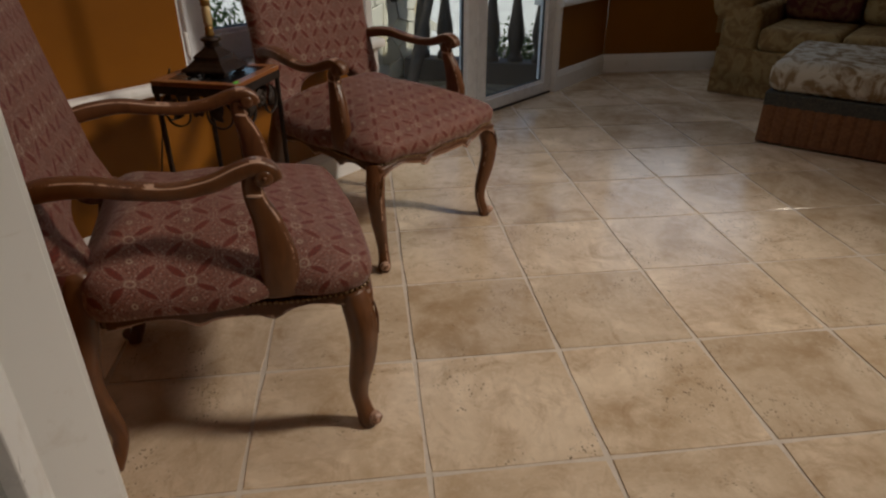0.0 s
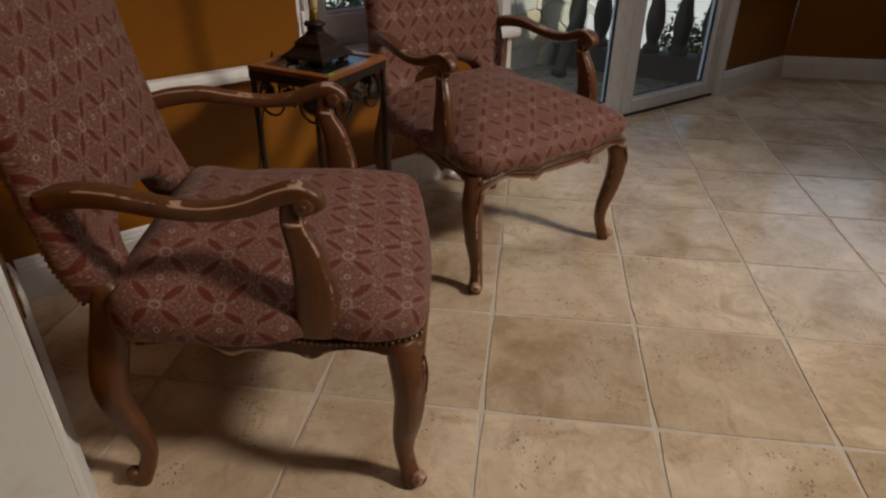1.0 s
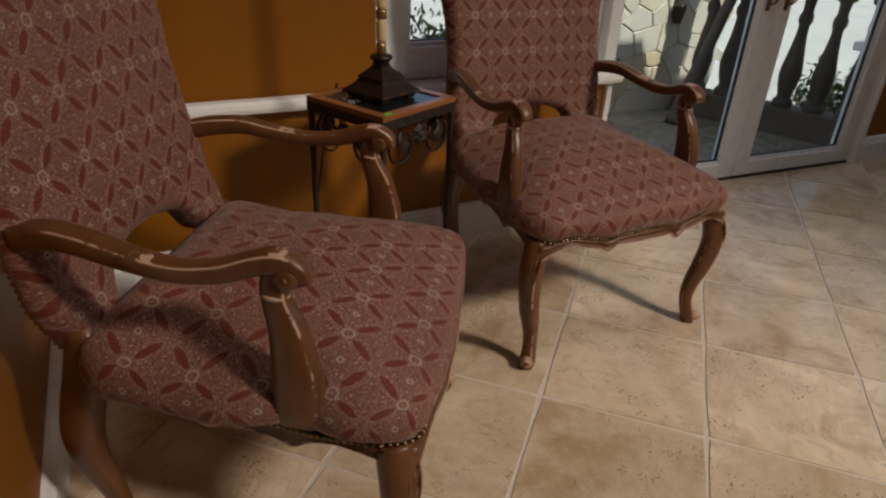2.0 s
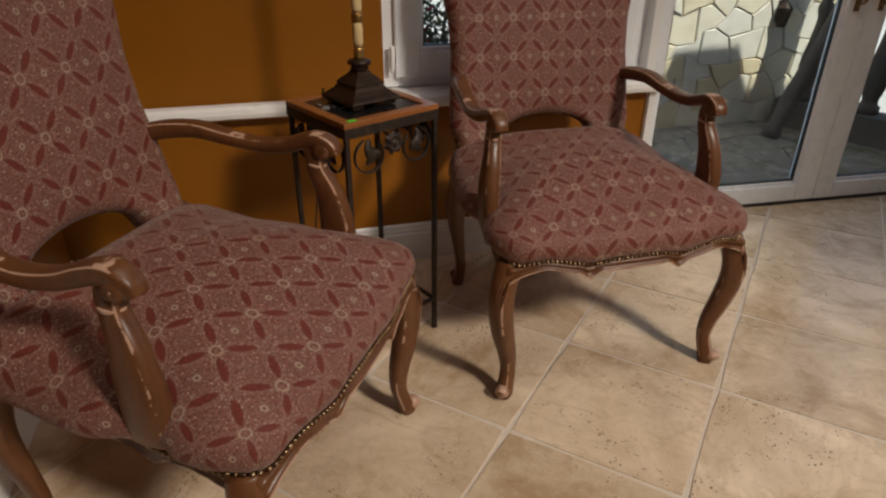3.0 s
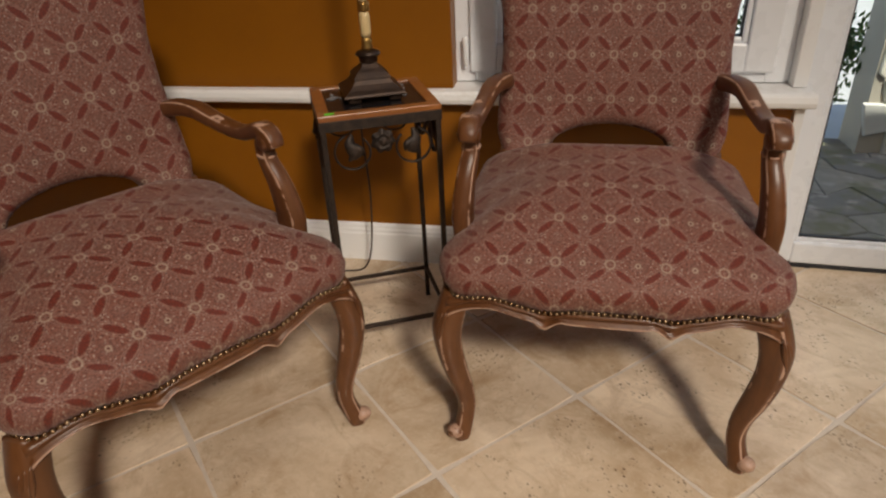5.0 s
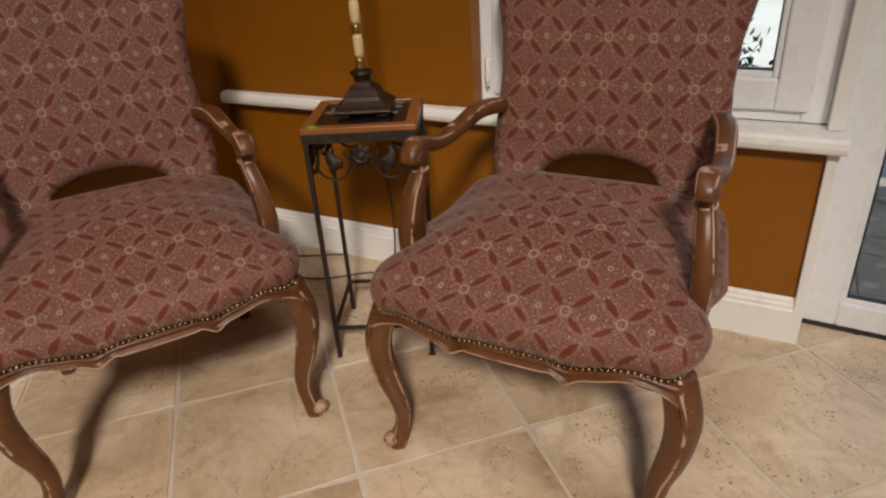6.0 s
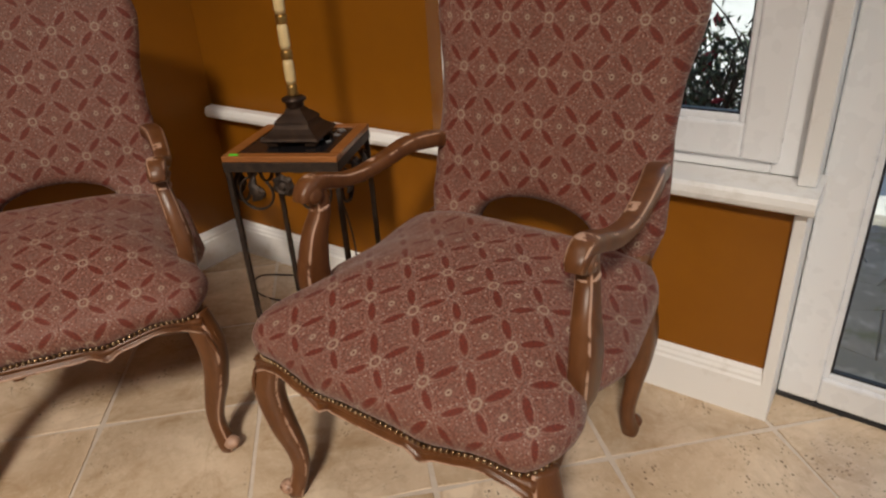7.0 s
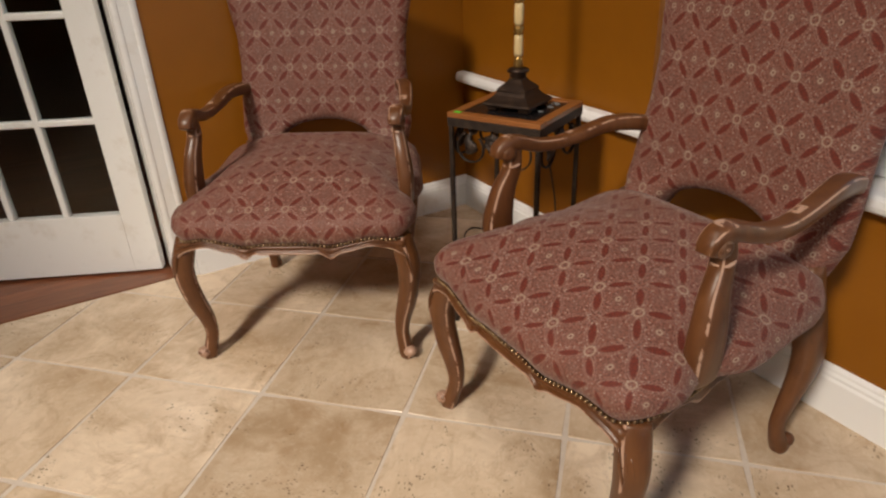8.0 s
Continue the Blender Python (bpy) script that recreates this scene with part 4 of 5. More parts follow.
# ---- iron side table with its lamp ----
def side_table(m):
    w, d, h = 0.28, 0.27, 0.671
    t = thing("side_table", "wrought-iron side table with orange wood rim and black inlay top", "side table", m)
    x, y = w / 2, d / 2
    rim = bmesh.new()
    add_box(rim, (-x, -y, h - 0.014), (x, -y + 0.028, h), 0.002)
    add_box(rim, (-x, y - 0.028, h - 0.014), (x, y, h), 0.002)
    add_box(rim, (-x, -y + 0.028, h - 0.014), (-x + 0.028, y - 0.028, h), 0.002)
    add_box(rim, (x - 0.028, -y + 0.028, h - 0.014), (x, y - 0.028, h), 0.002)
    part("rim", rim, M_RIM, t, "orange-brown wooden rim")
    part("inlay", box((-x + 0.028, -y + 0.028, h - 0.014), (x - 0.028, y - 0.028, h - 0.004)), M_INLAY, t, "glossy black inlay")
    rng = random.Random(4)
    for k in range(22):
        a, b = rng.uniform(-x + 0.04, x - 0.04), rng.uniform(-0.02, y - 0.04)
        s = rng.uniform(0.004, 0.009)
        part("chip", box((-s, -s * 0.6, 0), (s, s * 0.6, 0.002), 0, pose(a, b, h - 0.0039, 0, 0, rng.uniform(0, 180))), M_CHIP, t)
    part("apron", frame_bars_flat(x, y, h - 0.038, h - 0.014), M_IRON, t)
    for sx in (-1, 1):
        for sy in (-1, 1):
            leg = bmesh.new()
            add_sweep(leg, [(sx * (x - 0.008), sy * (y - 0.008), h - 0.02, 0.0065, 0.0065), (sx * (x - 0.008), sy * (y - 0.008), 0.3, 0.0065, 0.0065), (sx * (x - 0.008), sy * (y - 0.008), 0.012, 0.0065, 0.0065), (sx * (x - 0.008), sy * (y - 0.008), 0.0, 0.010, 0.010)], n=2, sides=8, power=5)
            part("leg", leg, M_IRON, t)
    z = 0.098
    for s in (-1, 1):
        part("stretcher", box((-x + 0.008, s * (y - 0.008) - 0.005, z - 0.005), (x - 0.008, s * (y - 0.008) + 0.005, z + 0.005), 0.001), M_IRON, t)
        part("stretcher", box((s * (x - 0.008) - 0.005, -y + 0.008, z - 0.0045), (s * (x - 0.008) + 0.005, y - 0.008, z + 0.0045), 0.001), M_IRON, t)

    def scroll(at, ang, flip):
        bm = bmesh.new()
        rows = []
        for k in range(22):
            f = k / 21
            r = 0.043 - 0.004 * f
            th = math.pi * 0.5 - flip * (0.35 + f * 5.2)
            rows.append((flip * 0 + r * math.cos(th), 0, r * math.sin(th), 0.0055, 0.0025))
        add_sweep(bm, rows, n=1, sides=8, side=(0, 1, 0))
        # curled leaf inside the ring
        add_sweep(bm, [(0.0, 0, 0.042, 0.004, 0.004), (0.006 * flip, -0.004, 0.020, 0.013, 0.007), (-0.004 * flip, -0.006, 0.0, 0.017, 0.008), (0.012 * flip, -0.004, -0.018, 0.003, 0.003)], n=4, sides=8)
        add_sweep(bm, [(0.0, -0.004, 0.018, 0.004, 0.004), (-0.016 * flip, -0.008, 0.006, 0.009, 0.006), (-0.020 * flip, -0.004, -0.010, 0.002, 0.002)], n=4, sides=8)
        s = part("scroll", bm, M_IRON, t, "curled iron scroll with a leaf", True)
        s.matrix_local = Matrix.Rotation(ang, 4, "Z") @ Matrix.Translation(at)

    def rosette(at, ang):
        bm = bmesh.new()
        n, m = 42, 9
        rows = []
        for j in range(m):
            f = j / (m - 1)
            row = []
            for k in range(n):
                th = 2 * math.pi * k / n
                petal = 0.5 + 0.5 * math.cos(7 * th + 2.2 * math.sin(f * 9.0))
                r = 0.030 * f * (0.82 + 0.18 * petal)
                y = -0.012 * (1 - f) - 0.004 * math.sin(f * 12.0) - 0.003 * petal * f
                row.append(bm.verts.new((r * math.cos(th) + 1e-5 * math.cos(th), y, r * math.sin(th) + 1e-5 * math.sin(th))))
            rows.append(row)
        rows.append([bm.verts.new((v.co.x * 0.9, 0.004, v.co.z * 0.9)) for v in rows[-1]])
        for a, b in zip(rows, rows[1:]):
            for k in range(n):
                bm.faces.new((a[k], a[(k + 1) % n], b[(k + 1) % n], b[k]))
        bm.faces.new(rows[-1][::-1])
        s = part("rosette", bm, M_IRON, t, "iron rose", True)
        s.matrix_local = Matrix.Rotation(ang, 4, "Z") @ Matrix.Translation(at)
    for q in range(4):
        half, reach = (x, y) if q % 2 == 0 else (y, x)
        for fl in (-1, 1):
            scroll((fl * half * 0.50, -reach + 0.008, h - 0.046 - 0.046), q * math.pi / 2, fl)
        rosette((0, -reach + 0.004, h - 0.072), q * math.pi / 2)
    tag = part("sticker", box((-0.011, -0.005, 0), (0.011, 0.005, 0.001)), M_GREEN, t, "small bright green sticker")
    tag.location = (-x + 0.028, -y + 0.012, h + 0.0005)
    return t


def frame_bars_flat(x, y, z0, z1):
    bm = bmesh.new()
    for s in (-1, 1):
        add_box(bm, (-x, s * y - (0.006 if s > 0 else 0), z0), (x, s * y + (0.006 if s < 0 else 0), z1), 0.001)
        add_box(bm, (s * x - (0.006 if s > 0 else 0), -y + 0.006, z0), (s * x + (0.006 if s < 0 else 0), y - 0.006, z1), 0.001)
    return bm


TABLE = pose(0.882, -0.363, 0, 0, 0, 25.5)
side_table(TABLE)


def table_lamp(m):
    """A buffet lamp: stepped bronze base on four feet and a jointed ivory and gilt stem."""
    l = thing("table_lamp", "bronze-based table lamp with ivory and gilt stem", "table lamp", m)
    c = math.pi / 4
    k = math.sqrt(2)
    part("base", lathe([(0.069 * k, 0.016), (0.072 * k, 0.021), (0.069 * k, 0.027), (0.058 * k, 0.037), (0.047 * k, 0.050), (0.041 * k, 0.062), (0.043 * k, 0.064), (0.042 * k, 0.070), (0.033 * k, 0.082), (0.024 * k, 0.092),
                        (0.019 * k, 0.099), (0.018 * k, 0.105)], 4, None, c), M_BRONZE, l, "dark bronze stepped base")
    for sx in (-1, 1):
        for sy in (-1, 1):
            part("foot", box((sx * 0.048 - 0.015, sy * 0.048 - 0.015, 0.0), (sx * 0.048 + 0.015, sy * 0.048 + 0.015, 0.017), 0.004), M_BRONZE, l)
    part("collar", lathe([(0.020, 0.104), (0.023, 0.112), (0.021, 0.120), (0.029, 0.126), (0.030, 0.132), (0.026, 0.138), (0.014, 0.142)], 12), M_BRONZE, l, smooth=True)
    squat = Matrix.Diagonal((1.0, 1.0, 0.76, 1.0))
    for ob in l.children:
        ob.data.transform(squat)
    z = 0.108
    part("ferrule", lathe([(0.012, z), (0.014, z + 0.006), (0.011, z + 0.014), (0.013, z + 0.020), (0.010, z + 0.028)], 18), M_GILT, l, smooth=True)
    z += 0.028
    while z < 0.62:
        part("stem", lathe([(0.0105, z), (0.0125, z + 0.01), (0.0125, z + 0.045), (0.0105, z + 0.056)], 18), M_IVORY, l, "ivory-coloured stem section", True)
        part("ferrule", lathe([(0.011, z + 0.056), (0.0145, z + 0.060), (0.012, z + 0.066), (0.0145, z + 0.072), (0.011, z + 0.078)], 18), M_GILT, l, smooth=True)
        z += 0.078
    part("socket", lathe([(0.012, z), (0.018, z + 0.01), (0.018, z + 0.05), (0.014, z + 0.055)], 18), M_GILT, l, smooth=True)
    return l


table_lamp(pose(0.882, -0.358, 0.669, 0, 0, 25.5))
cord = sweep([(0.80, -0.24, 0.68, 0.003, 0.003), (0.78, -0.17, 0.50, 0.003, 0.003), (0.76, -0.10, 0.25, 0.003, 0.003), (0.72, -0.08, 0.03, 0.003, 0.003), (0.62, -0.10, 0.0035, 0.003, 0.003), (0.48, -0.20, 0.0035, 0.003, 0.003),
              (0.34, -0.20, 0.0035, 0.003, 0.003), (0.27, -0.12, 0.0035, 0.003, 0.003), (0.36, -0.06, 0.0035, 0.003, 0.003), (0.50, -0.03, 0.02, 0.003, 0.003)], n=6, sides=7)
single("lamp_cord", cord, M_CORD, "dark lamp cord trailing over the tiles by the wall", "cord", smooth=True)


# ---- sofa and ottoman ----
def soft_box(lo, hi, bevel, m=None):
    return box(lo, hi, bevel, m, 4)


def sofa(m):
    s = thing("sofa", "gold damask sofa with rolled arms and loose cushions", "sofa", m)
    part("body", soft_box((-0.95, -0.02, 0.05), (0.95, 0.86, 0.30), 0.02), M_SOFA, s)
    part("skirt", frame_bars_flat_at(0.955, 0.44, 0.42, 0.004, 0.16), M_SOFA, s)
    for sg in (-1, 1):
        arm = soft_box((sg * 0.95 - 0.12 * (1 + sg) + 0.0, 0.0, 0.16), (sg * 0.95 + 0.12 * (1 - sg), 0.86, 0.56), 0.04)
        add_lathe(arm, [(0.05, 0.0), (0.125, 0.02), (0.13, 0.06), (0.13, 0.84), (0.05, 0.86)], 20, pose(sg * 0.90, 0.0, 0.57, -90, 0, 0))
        part("arm", arm, M_SOFA, s, "rolled arm", True)
    part("back", soft_box((-0.92, 0.66, 0.2), (0.92, 0.92, 0.88), 0.08), M_SOFA, s, smooth=True)
    for k in (-1, 0, 1):
        part("seat_cushion", soft_box((k * 0.47 - 0.23, -0.04, 0.30), (k * 0.47 + 0.23, 0.66, 0.44), 0.04), M_SOFA, s, smooth=True)
        part("back_cushion", soft_box((k * 0.47 - 0.23, 0.44, 0.44), (k * 0.47 + 0.23, 0.68, 0.86), 0.07), M_SOFARED if k else M_SOFA, s, smooth=True)
    return s


def frame_bars_flat_at(x, y, cy, z0, z1):
    bm = frame_bars_flat(x, y, z0, z1)
    bmesh.ops.transform(bm, matrix=pose(0, cy, 0), verts=bm.verts)
    return bm


sofa(pose(4.33, -1.77, 0, 0, 0, -91))


def ottoman(m):
    o = thing("ottoman", "square ottoman with floral cushion and tan skirt", "ottoman", m)
    part("body", soft_box((-0.36, -0.36, 0.02), (0.36, 0.36, 0.26), 0.01), M_TAN, o)
    sk = bmesh.new()
    loop = []
    for q in range(4):
        for k in range(48):
            x = -0.372 + 0.744 * k / 48
            out = 0.372 + 0.006 * (abs(((k / 4.0) % 1.0) - 0.5) < 0.38)
            loop.append(Matrix.Rotation(q * math.pi / 2, 3, "Z") @ Vector((x, -out, 0)))
    rings = [[sk.verts.new((p.x * f, p.y * f, z)) for p in loop] for f, z in ((0.97, 0.012), (1.0, 0.012), (0.99, 0.21), (0.96, 0.21))]
    for a, b in zip(rings, rings[1:] + rings[:1]):
        for k in range(len(loop)):
            sk.faces.new((a[k], a[(k + 1) % len(loop)], b[(k + 1) % len(loop)], b[k]))
    part("skirt", sk, M_TAN, o, "tan pleated skirt")
    part("band", soft_box((-0.375, -0.375, 0.20), (0.375, 0.375, 0.27), 0.008), M_BAND, o, "dark braid band")
    part("cushion", soft_box((-0.38, -0.38, 0.27), (0.38, 0.38, 0.43), 0.06), M_OTTO, o, "pale floral cushion", True)
    return o


ottoman(pose(3.77, -1.74, 0, 0, 0, 2))


# ---- terrace outside ----
structure("ground", box((-40, 0.24, -0.60), (60, 60, -0.42)), M_GROUND, "pale sunlit ground beyond the terrace", "ground")
structure("terrace", box((0.2, 0.24, -0.42), (4.9, 2.0, -0.2085)), M_MORTAR, "terrace bed under the flagstones", "terrace")
rng = random.Random(11)


def bonded(w, h, i, j, seed, gap, jitter=0.32):
    """One stone of a tight irregular bond: its corners are shared with its neighbours, drawn in by half the joint."""
    def pt(row, half):
        r = random.Random(seed * 7919 + row * 131 + half)
        return Vector((half * w / 2 + r.uniform(-jitter, jitter) * w * 0.5, row * h + r.uniform(-jitter, jitter) * h))
    k = 2 * i + j % 2
    ps = [pt(j, k), pt(j, k + 1), pt(j, k + 2), pt(j + 1, k + 2), pt(j + 1, k + 1), pt(j + 1, k)]
    mid = sum(ps, Vector((0, 0))) / 6
    return [tuple(p + (mid - p).normalized() * gap) for p in ps]


terrace_stones = thing("flagstone_paving", "grey-brown irregular flagstone terrace", "paving", kind="structure")
for i in range(15):
    for j in range(7):
        pts = bonded(0.33, 0.24, i, j, 3, 0.0035, 0.36)
        if max(p[0] for p in pts) > 4.62:
            continue
        bm = prism([(0.22 + x, 0.27 + y) for x, y in pts], -0.225, -0.20 + rng.uniform(-0.003, 0.003), 0.004)
        part("flagstone", bm, M_FLAG, terrace_stones)

stone_wall = thing("garden_wall", "cream rubble stone garden wall in sun and shade", "stone wall", kind="structure")
part("core", box((2.82, 1.75, -0.42), (4.45, 2.0, 2.3)), M_WALLMORTAR, stone_wall, "pale mortar core")
for i in range(8):
    for j in range(18):
        pts = bonded(0.205, 0.150, i, j, 8, 0.004, 0.40)
        bm = prism([(x, y) for x, y in pts], 0.0, 0.020 + rng.uniform(0, 0.012), 0.007)
        bmesh.ops.transform(bm, matrix=pose(2.80, 1.755, -0.36, 90, 0, 0), verts=bm.verts)
        part("stone", bm, M_STONE, stone_wall)

# unseen roof block, outlined to throw the wanted shadow on the garden wall
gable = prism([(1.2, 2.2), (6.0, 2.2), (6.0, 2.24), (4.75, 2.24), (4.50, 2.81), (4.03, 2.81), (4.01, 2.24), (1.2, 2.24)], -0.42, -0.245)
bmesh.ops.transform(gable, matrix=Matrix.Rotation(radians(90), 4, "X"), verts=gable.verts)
structure("gable", gable, M_TRIM, "unseen roof block added to cast the shadow on the garden wall", "gable")

BAL0, BAL1 = Vector((4.12, 1.62, -0.20)), Vector((4.70, 0.26, -0.20))
bal_dir = (BAL1 - BAL0).normalized()
bal_m = Matrix.Translation(BAL0) @ Matrix.Rotation(math.atan2(bal_dir.y, bal_dir.x), 4, "Z")
bal_len = (BAL1 - BAL0).length
balustrade = thing("balustrade", "grey cast-stone balustrade round the terrace", "balustrade", bal_m)
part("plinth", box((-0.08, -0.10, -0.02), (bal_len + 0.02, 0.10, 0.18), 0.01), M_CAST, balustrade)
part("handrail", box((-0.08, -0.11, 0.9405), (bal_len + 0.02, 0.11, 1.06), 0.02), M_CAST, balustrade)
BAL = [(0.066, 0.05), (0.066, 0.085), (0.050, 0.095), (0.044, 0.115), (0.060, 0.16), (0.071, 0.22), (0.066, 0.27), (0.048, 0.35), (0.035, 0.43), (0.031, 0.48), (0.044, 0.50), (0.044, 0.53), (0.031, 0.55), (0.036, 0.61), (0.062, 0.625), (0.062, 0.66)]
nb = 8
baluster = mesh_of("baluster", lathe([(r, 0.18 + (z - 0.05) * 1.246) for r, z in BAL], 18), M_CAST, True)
for k in range(nb):
    b = new("baluster", baluster)
    b.parent = balustrade
    b.location = (0.06 + (bal_len - 0.06) * k / (nb - 1), 0, 0)


def shrub(name, at, size, count, mats, label, seed, stems=7):
    """Stems with many small leaves and an uneven outline."""
    r = random.Random(seed)
    s = thing(name, label, "shrub", pose(*at))
    tw = bmesh.new()
    tips = []
    for k in range(stems):
        a = r.uniform(0, 6.28)
        tip = Vector((math.cos(a) * size[0] * r.uniform(0.2, 0.8), math.sin(a) * size[1] * r.uniform(0.2, 0.8), size[2] * r.uniform(0.55, 1.0)))
        add_sweep(tw, [(0, 0, 0, 0.012, 0.012), (tip.x * 0.35, tip.y * 0.35, tip.z * 0.5, 0.008, 0.008), (*tip, 0.003, 0.003)], n=4, sides=6)
        for j in range(5):
            f = r.uniform(0.4, 1.0)
            base = Vector((tip.x * f * f, tip.y * f * f, tip.z * f))
            end = base + Vector((r.uniform(-0.22, 0.22), r.uniform(-0.22, 0.22), r.uniform(0.02, 0.22)))
            add_sweep(tw, [(*base, 0.004, 0.004), (*((base + end) / 2 + Vector((0, 0, 0.02))), 0.003, 0.003), (*end, 0.002, 0.002)], n=2, sides=5)
            tips.append(end)
    part("stem", tw, M_TWIG, s)
    for mat, nm, share, leaf in mats:
        me = bmesh.new()
        for k in range(int(count * share)):
            c = r.choice(tips) + Vector((r.gauss(0, 0.075), r.gauss(0, 0.075), r.gauss(0, 0.07)))
            q = Euler((r.uniform(0, 6.28), r.uniform(0, 6.28), r.uniform(0, 6.28))).to_matrix()
            L, W = leaf * r.uniform(0.7, 1.3), leaf * 0.4 * r.uniform(0.7, 1.2)
            vs = [me.verts.new(c + q @ Vector(p)) for p in ((-L / 2, 0, 0), (0, -W / 2, 0.1 * L), (L / 2, 0, 0), (0, W / 2, 0.1 * L))]
            me.faces.new(vs)
        ob = part(nm, me, mat, s)
        ob["kind"] = "stuff"
    return s


shrub("dark_shrub", (1.36, 1.30, -0.205), (0.55, 0.3, 0.86), 3600, [(M_DARKLEAF, "leaves", 1.0, 0.045)], "dense dark green shrub below the window", 3, 12)
shrub("flowering_shrub", (1.44, 1.15, -0.205), (0.34, 0.16, 1.04), 190, [(M_DARKLEAF, "leaves", 0.75, 0.045), (M_FLOWER, "flowers", 0.25, 0.055)], "sparse twiggy shrub with red blooms", 9, 6)
shrub("hedge_plant", (2.60, 2.45, -0.42), (0.5, 0.35, 0.85), 2400, [(M_LEAF, "leaves", 1.0, 0.06)], "yellow-green plant beyond the garden wall", 21, 8)
shrub("hedge_plant", (5.15, 1.1, -0.42), (0.45, 0.5, 0.34), 1000, [(M_LEAF, "leaves", 1.0, 0.06)], "bright green plant beyond the balustrade", 5, 10)

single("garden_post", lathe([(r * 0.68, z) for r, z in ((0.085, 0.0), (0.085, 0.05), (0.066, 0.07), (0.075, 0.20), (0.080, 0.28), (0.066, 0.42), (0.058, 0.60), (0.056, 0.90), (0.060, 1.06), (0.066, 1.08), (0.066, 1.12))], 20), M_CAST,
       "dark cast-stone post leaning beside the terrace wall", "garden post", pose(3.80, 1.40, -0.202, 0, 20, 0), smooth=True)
lantern = thing("wall_lantern", "small dark lantern fixed to the stone wall", "lantern", pose(3.95, 1.70, 0.51))
part("back_plate", box((-0.035, 0.02, -0.05), (0.035, 0.052, 0.09), 0.004), M_IRON, lantern)
part("cage", lathe([(0.030, -0.075), (0.052, 0.035), (0.052, 0.045), (0.012, 0.085), (0.006, 0.10)], 6), M_IRON, lantern)
part("bracket", sweep([(0, 0.03, 0.06, 0.006, 0.006), (0, 0.0, 0.115, 0.006, 0.006), (0, 0.0, 0.09, 0.005, 0.005)], n=3, sides=8), M_IRON, lantern)

# ---- floors ----
structure("floor", box((-0.008, -6.1, -0.16), (6.9, 0.135, -0.0026)), M_GROUT, "pale grout bed of the tiled floor", "floor")
bed = bpy.data.objects["floor"]
G = 0.41
ORIGIN = Vector((1.58 / math.sqrt(2), -1.25 / math.sqrt(2)))
ROOM = [(-0.003, 0.13), (-0.003, -6.05), (6.62, -6.05), (6.62, -2.0), (4.50, 0.13)]


def clip(poly, room):
    out = poly
    n = len(room)
    for i in range(n):
        a, b = Vector(room[i]), Vector(room[(i + 1) % n])
        e = b - a
        src, out = out, []
        for k in range(len(src)):
            p, q = Vector(src[k]), Vector(src[(k + 1) % len(src)])
            sp, sq = e.cross(p - a), e.cross(q - a)
            if sp >= 0:
                out.append(tuple(p))
            if (sp >= 0) != (sq >= 0):
                out.append(tuple(p + (q - p) * (sp / (sp - sq))))
        if len(out) < 3:
            return []
    return out


def tile_outline(rng):
    """A square tile with chipped, slightly wavy sides."""
    h = G / 2 - 0.0045
    pts = []
    for q in range(4):
        a = q * math.pi / 2
        for f in (-1, -0.5, 0.0, 0.5):
            o = rng.uniform(-0.0012, 0.0006) if f > -1 else -0.002
            x, y = f * h, -(h + o)
            if f == -1:
                x = -(h - 0.002)
            pts.append((x * math.cos(a) - y * math.sin(a), x * math.sin(a) + y * math.cos(a)))
    return pts


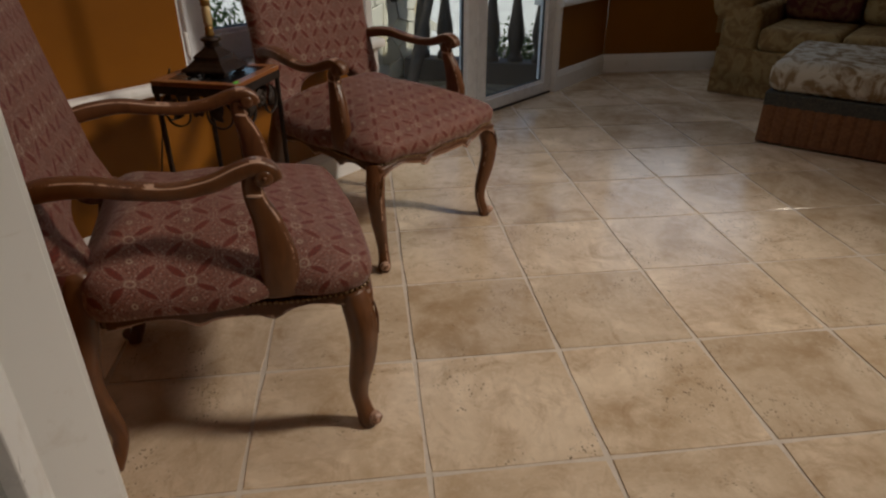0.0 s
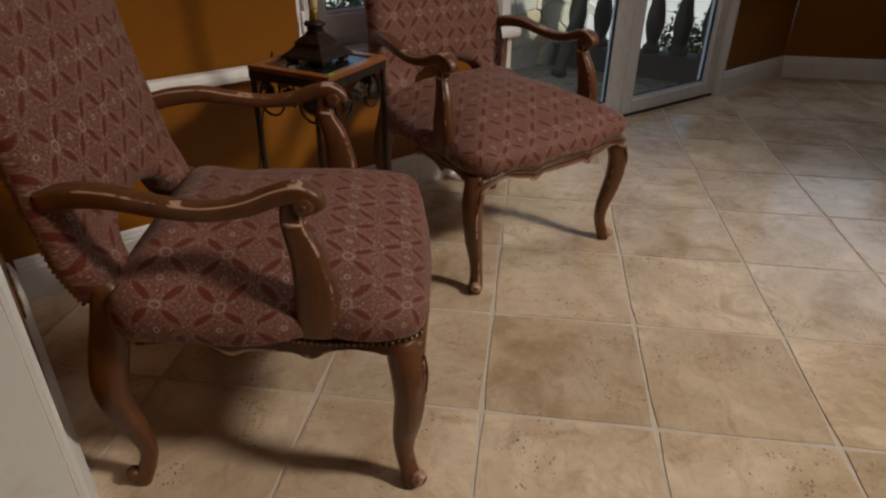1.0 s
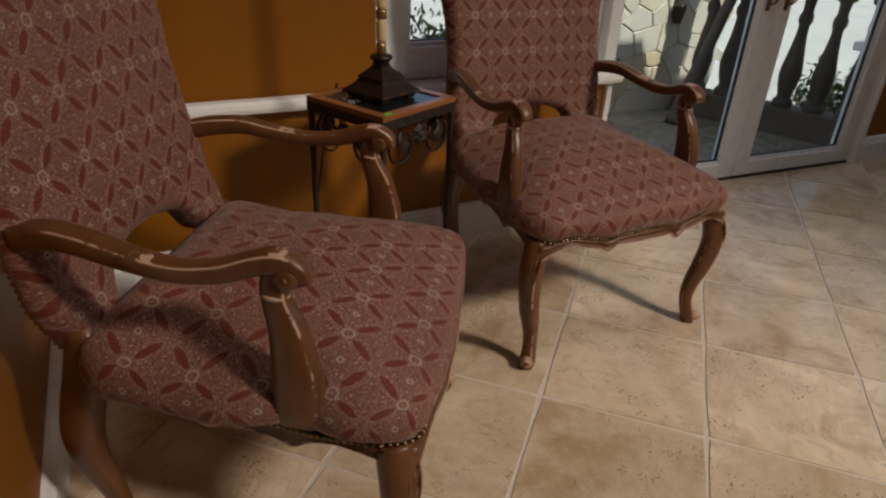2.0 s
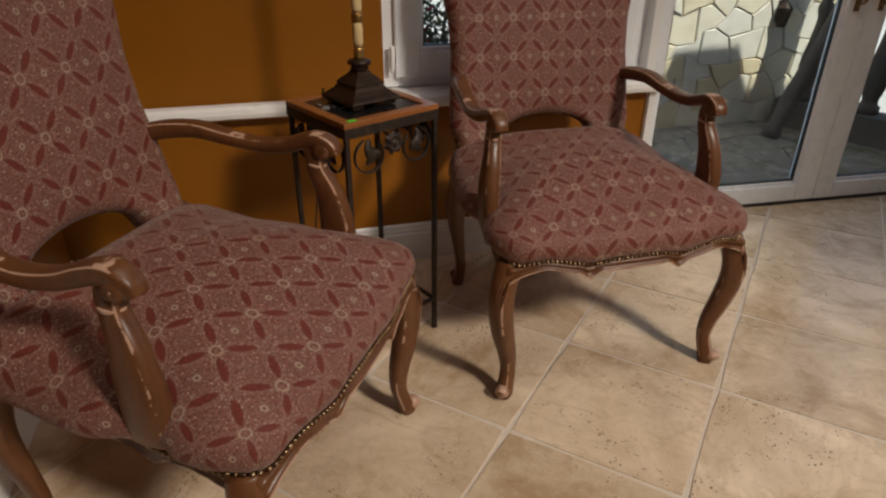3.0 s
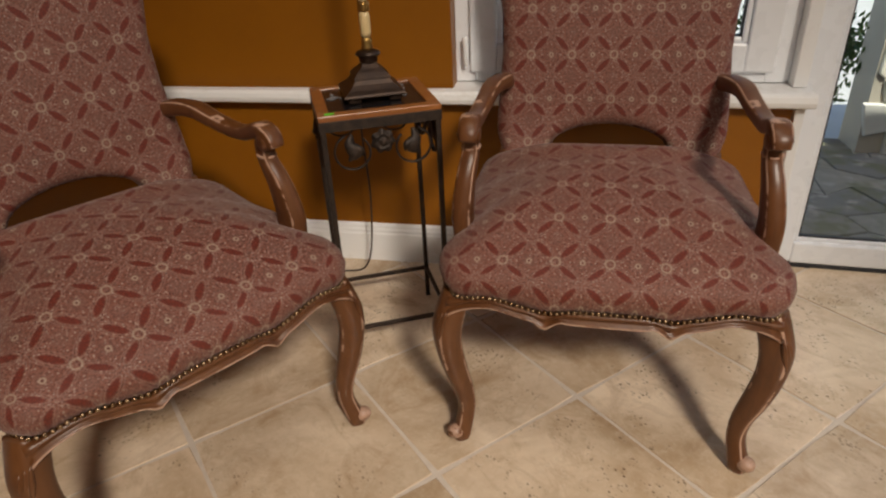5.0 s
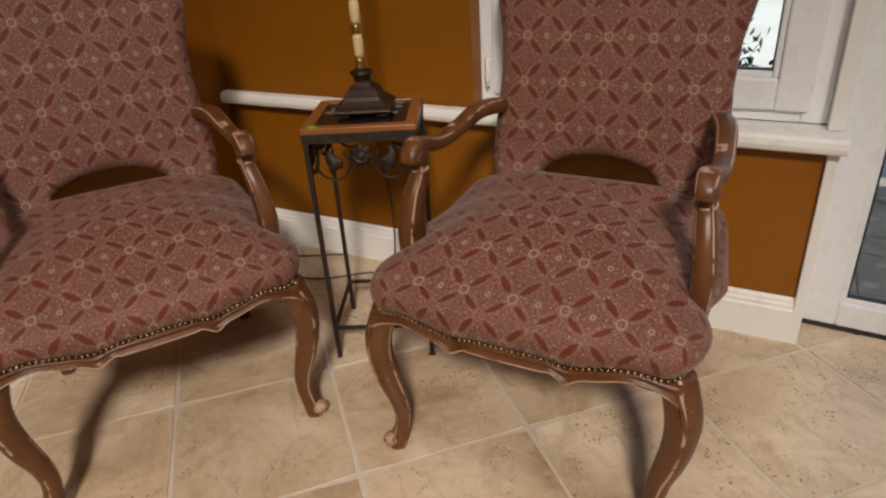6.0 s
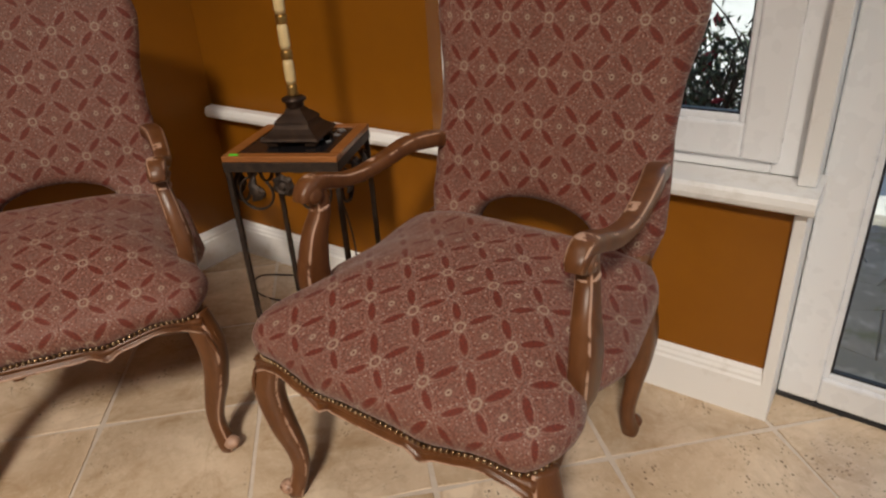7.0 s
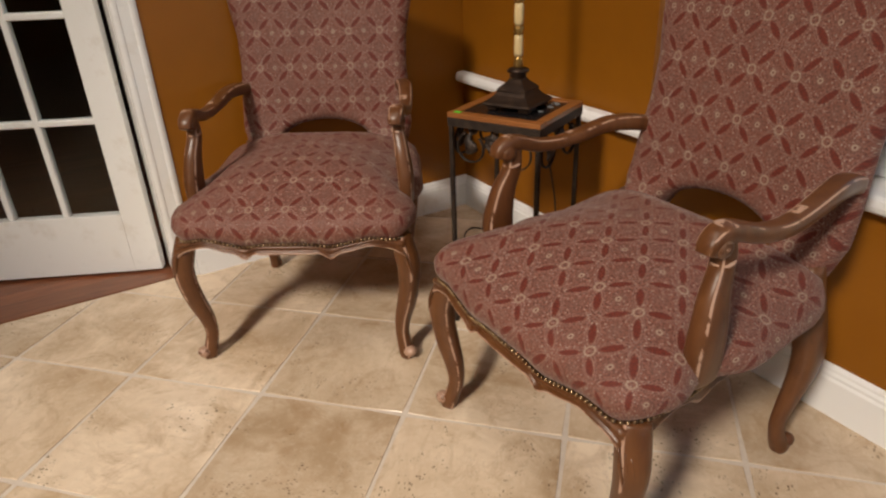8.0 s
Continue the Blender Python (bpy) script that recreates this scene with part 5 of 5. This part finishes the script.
trng = random.Random(2)
outlines = [tile_outline(trng) for _ in range(6)]
tile_meshes = [mesh_of("tile", prism(o, -0.012, 0.0, 0.0028), M_TILE) for o in outlines]
turn = Matrix.Rotation(radians(-45), 2)
for i in range(-24, 28):
    for j in range(-28, 26):
        k = trng.randrange(6)
        quarter = trng.randrange(4)
        c = ORIGIN + turn @ Vector(((i + 0.5) * G, (j + 0.5) * G))
        lift = trng.uniform(-0.0007, 0.0005)
        if c.x < -0.5 or c.x > 7.2 or c.y < -6.5 or c.y > 0.6:
            continue
        rot = Matrix.Rotation(radians(-45 + 90 * quarter), 2)
        corners = [tuple(c + rot @ Vector(p)) for p in outlines[k]]
        cut = clip(corners, ROOM)
        if not cut:
            continue
        m = Matrix.Translation((c.x, c.y, lift)) @ Matrix.Rotation(radians(-45 + 90 * quarter), 4, "Z")
        if len(cut) == len(corners) and all((Vector(a) - Vector(b)).length < 1e-5 for a, b in zip(cut, corners)):
            me = tile_meshes[k]
        else:
            inv = rot.transposed()
            loc = [tuple(inv @ (Vector(p) - c)) for p in cut]
            tidy = [p for n, p in enumerate(loc) if (Vector(p) - Vector(loc[n - 1])).length > 1e-4]
            if len(tidy) < 3:
                continue
            me = mesh_of("tile", prism(tidy, -0.012, 0.0), M_TILE)
        t = new("tile", me)
        t.parent = bed
        t.matrix_world = m

hall_floor = structure("floor_hall", box((-2.95, -4.4, -0.16), (-0.0085, 0.15, -0.012)), M_GASKET, "dark bed under the hall floorboards", "floor")
b = new("threshold_board", mesh_of("threshold_board", box((-0.135, -2.95, -0.012), (-0.0085, -1.20, 0.003), 0.003), M_PLANK))
b.parent = hall_floor
hx = -0.137
while hx > -2.85:
    y0 = -4.4 + trng.uniform(-0.6, 0)
    while y0 < 0.1:
        ln = trng.uniform(0.9, 1.4)
        a, e = max(y0, -4.4), min(y0 + ln, 0.1)
        if e - a > 0.05:
            pl = new("plank", mesh_of("plank", box((hx - 0.082, a + 0.0006, -0.012), (hx - 0.0006, e - 0.0006, 0.0), 0.0012, None, 1), M_PLANK))
            pl.parent = hall_floor
        y0 += ln
    hx -= 0.083
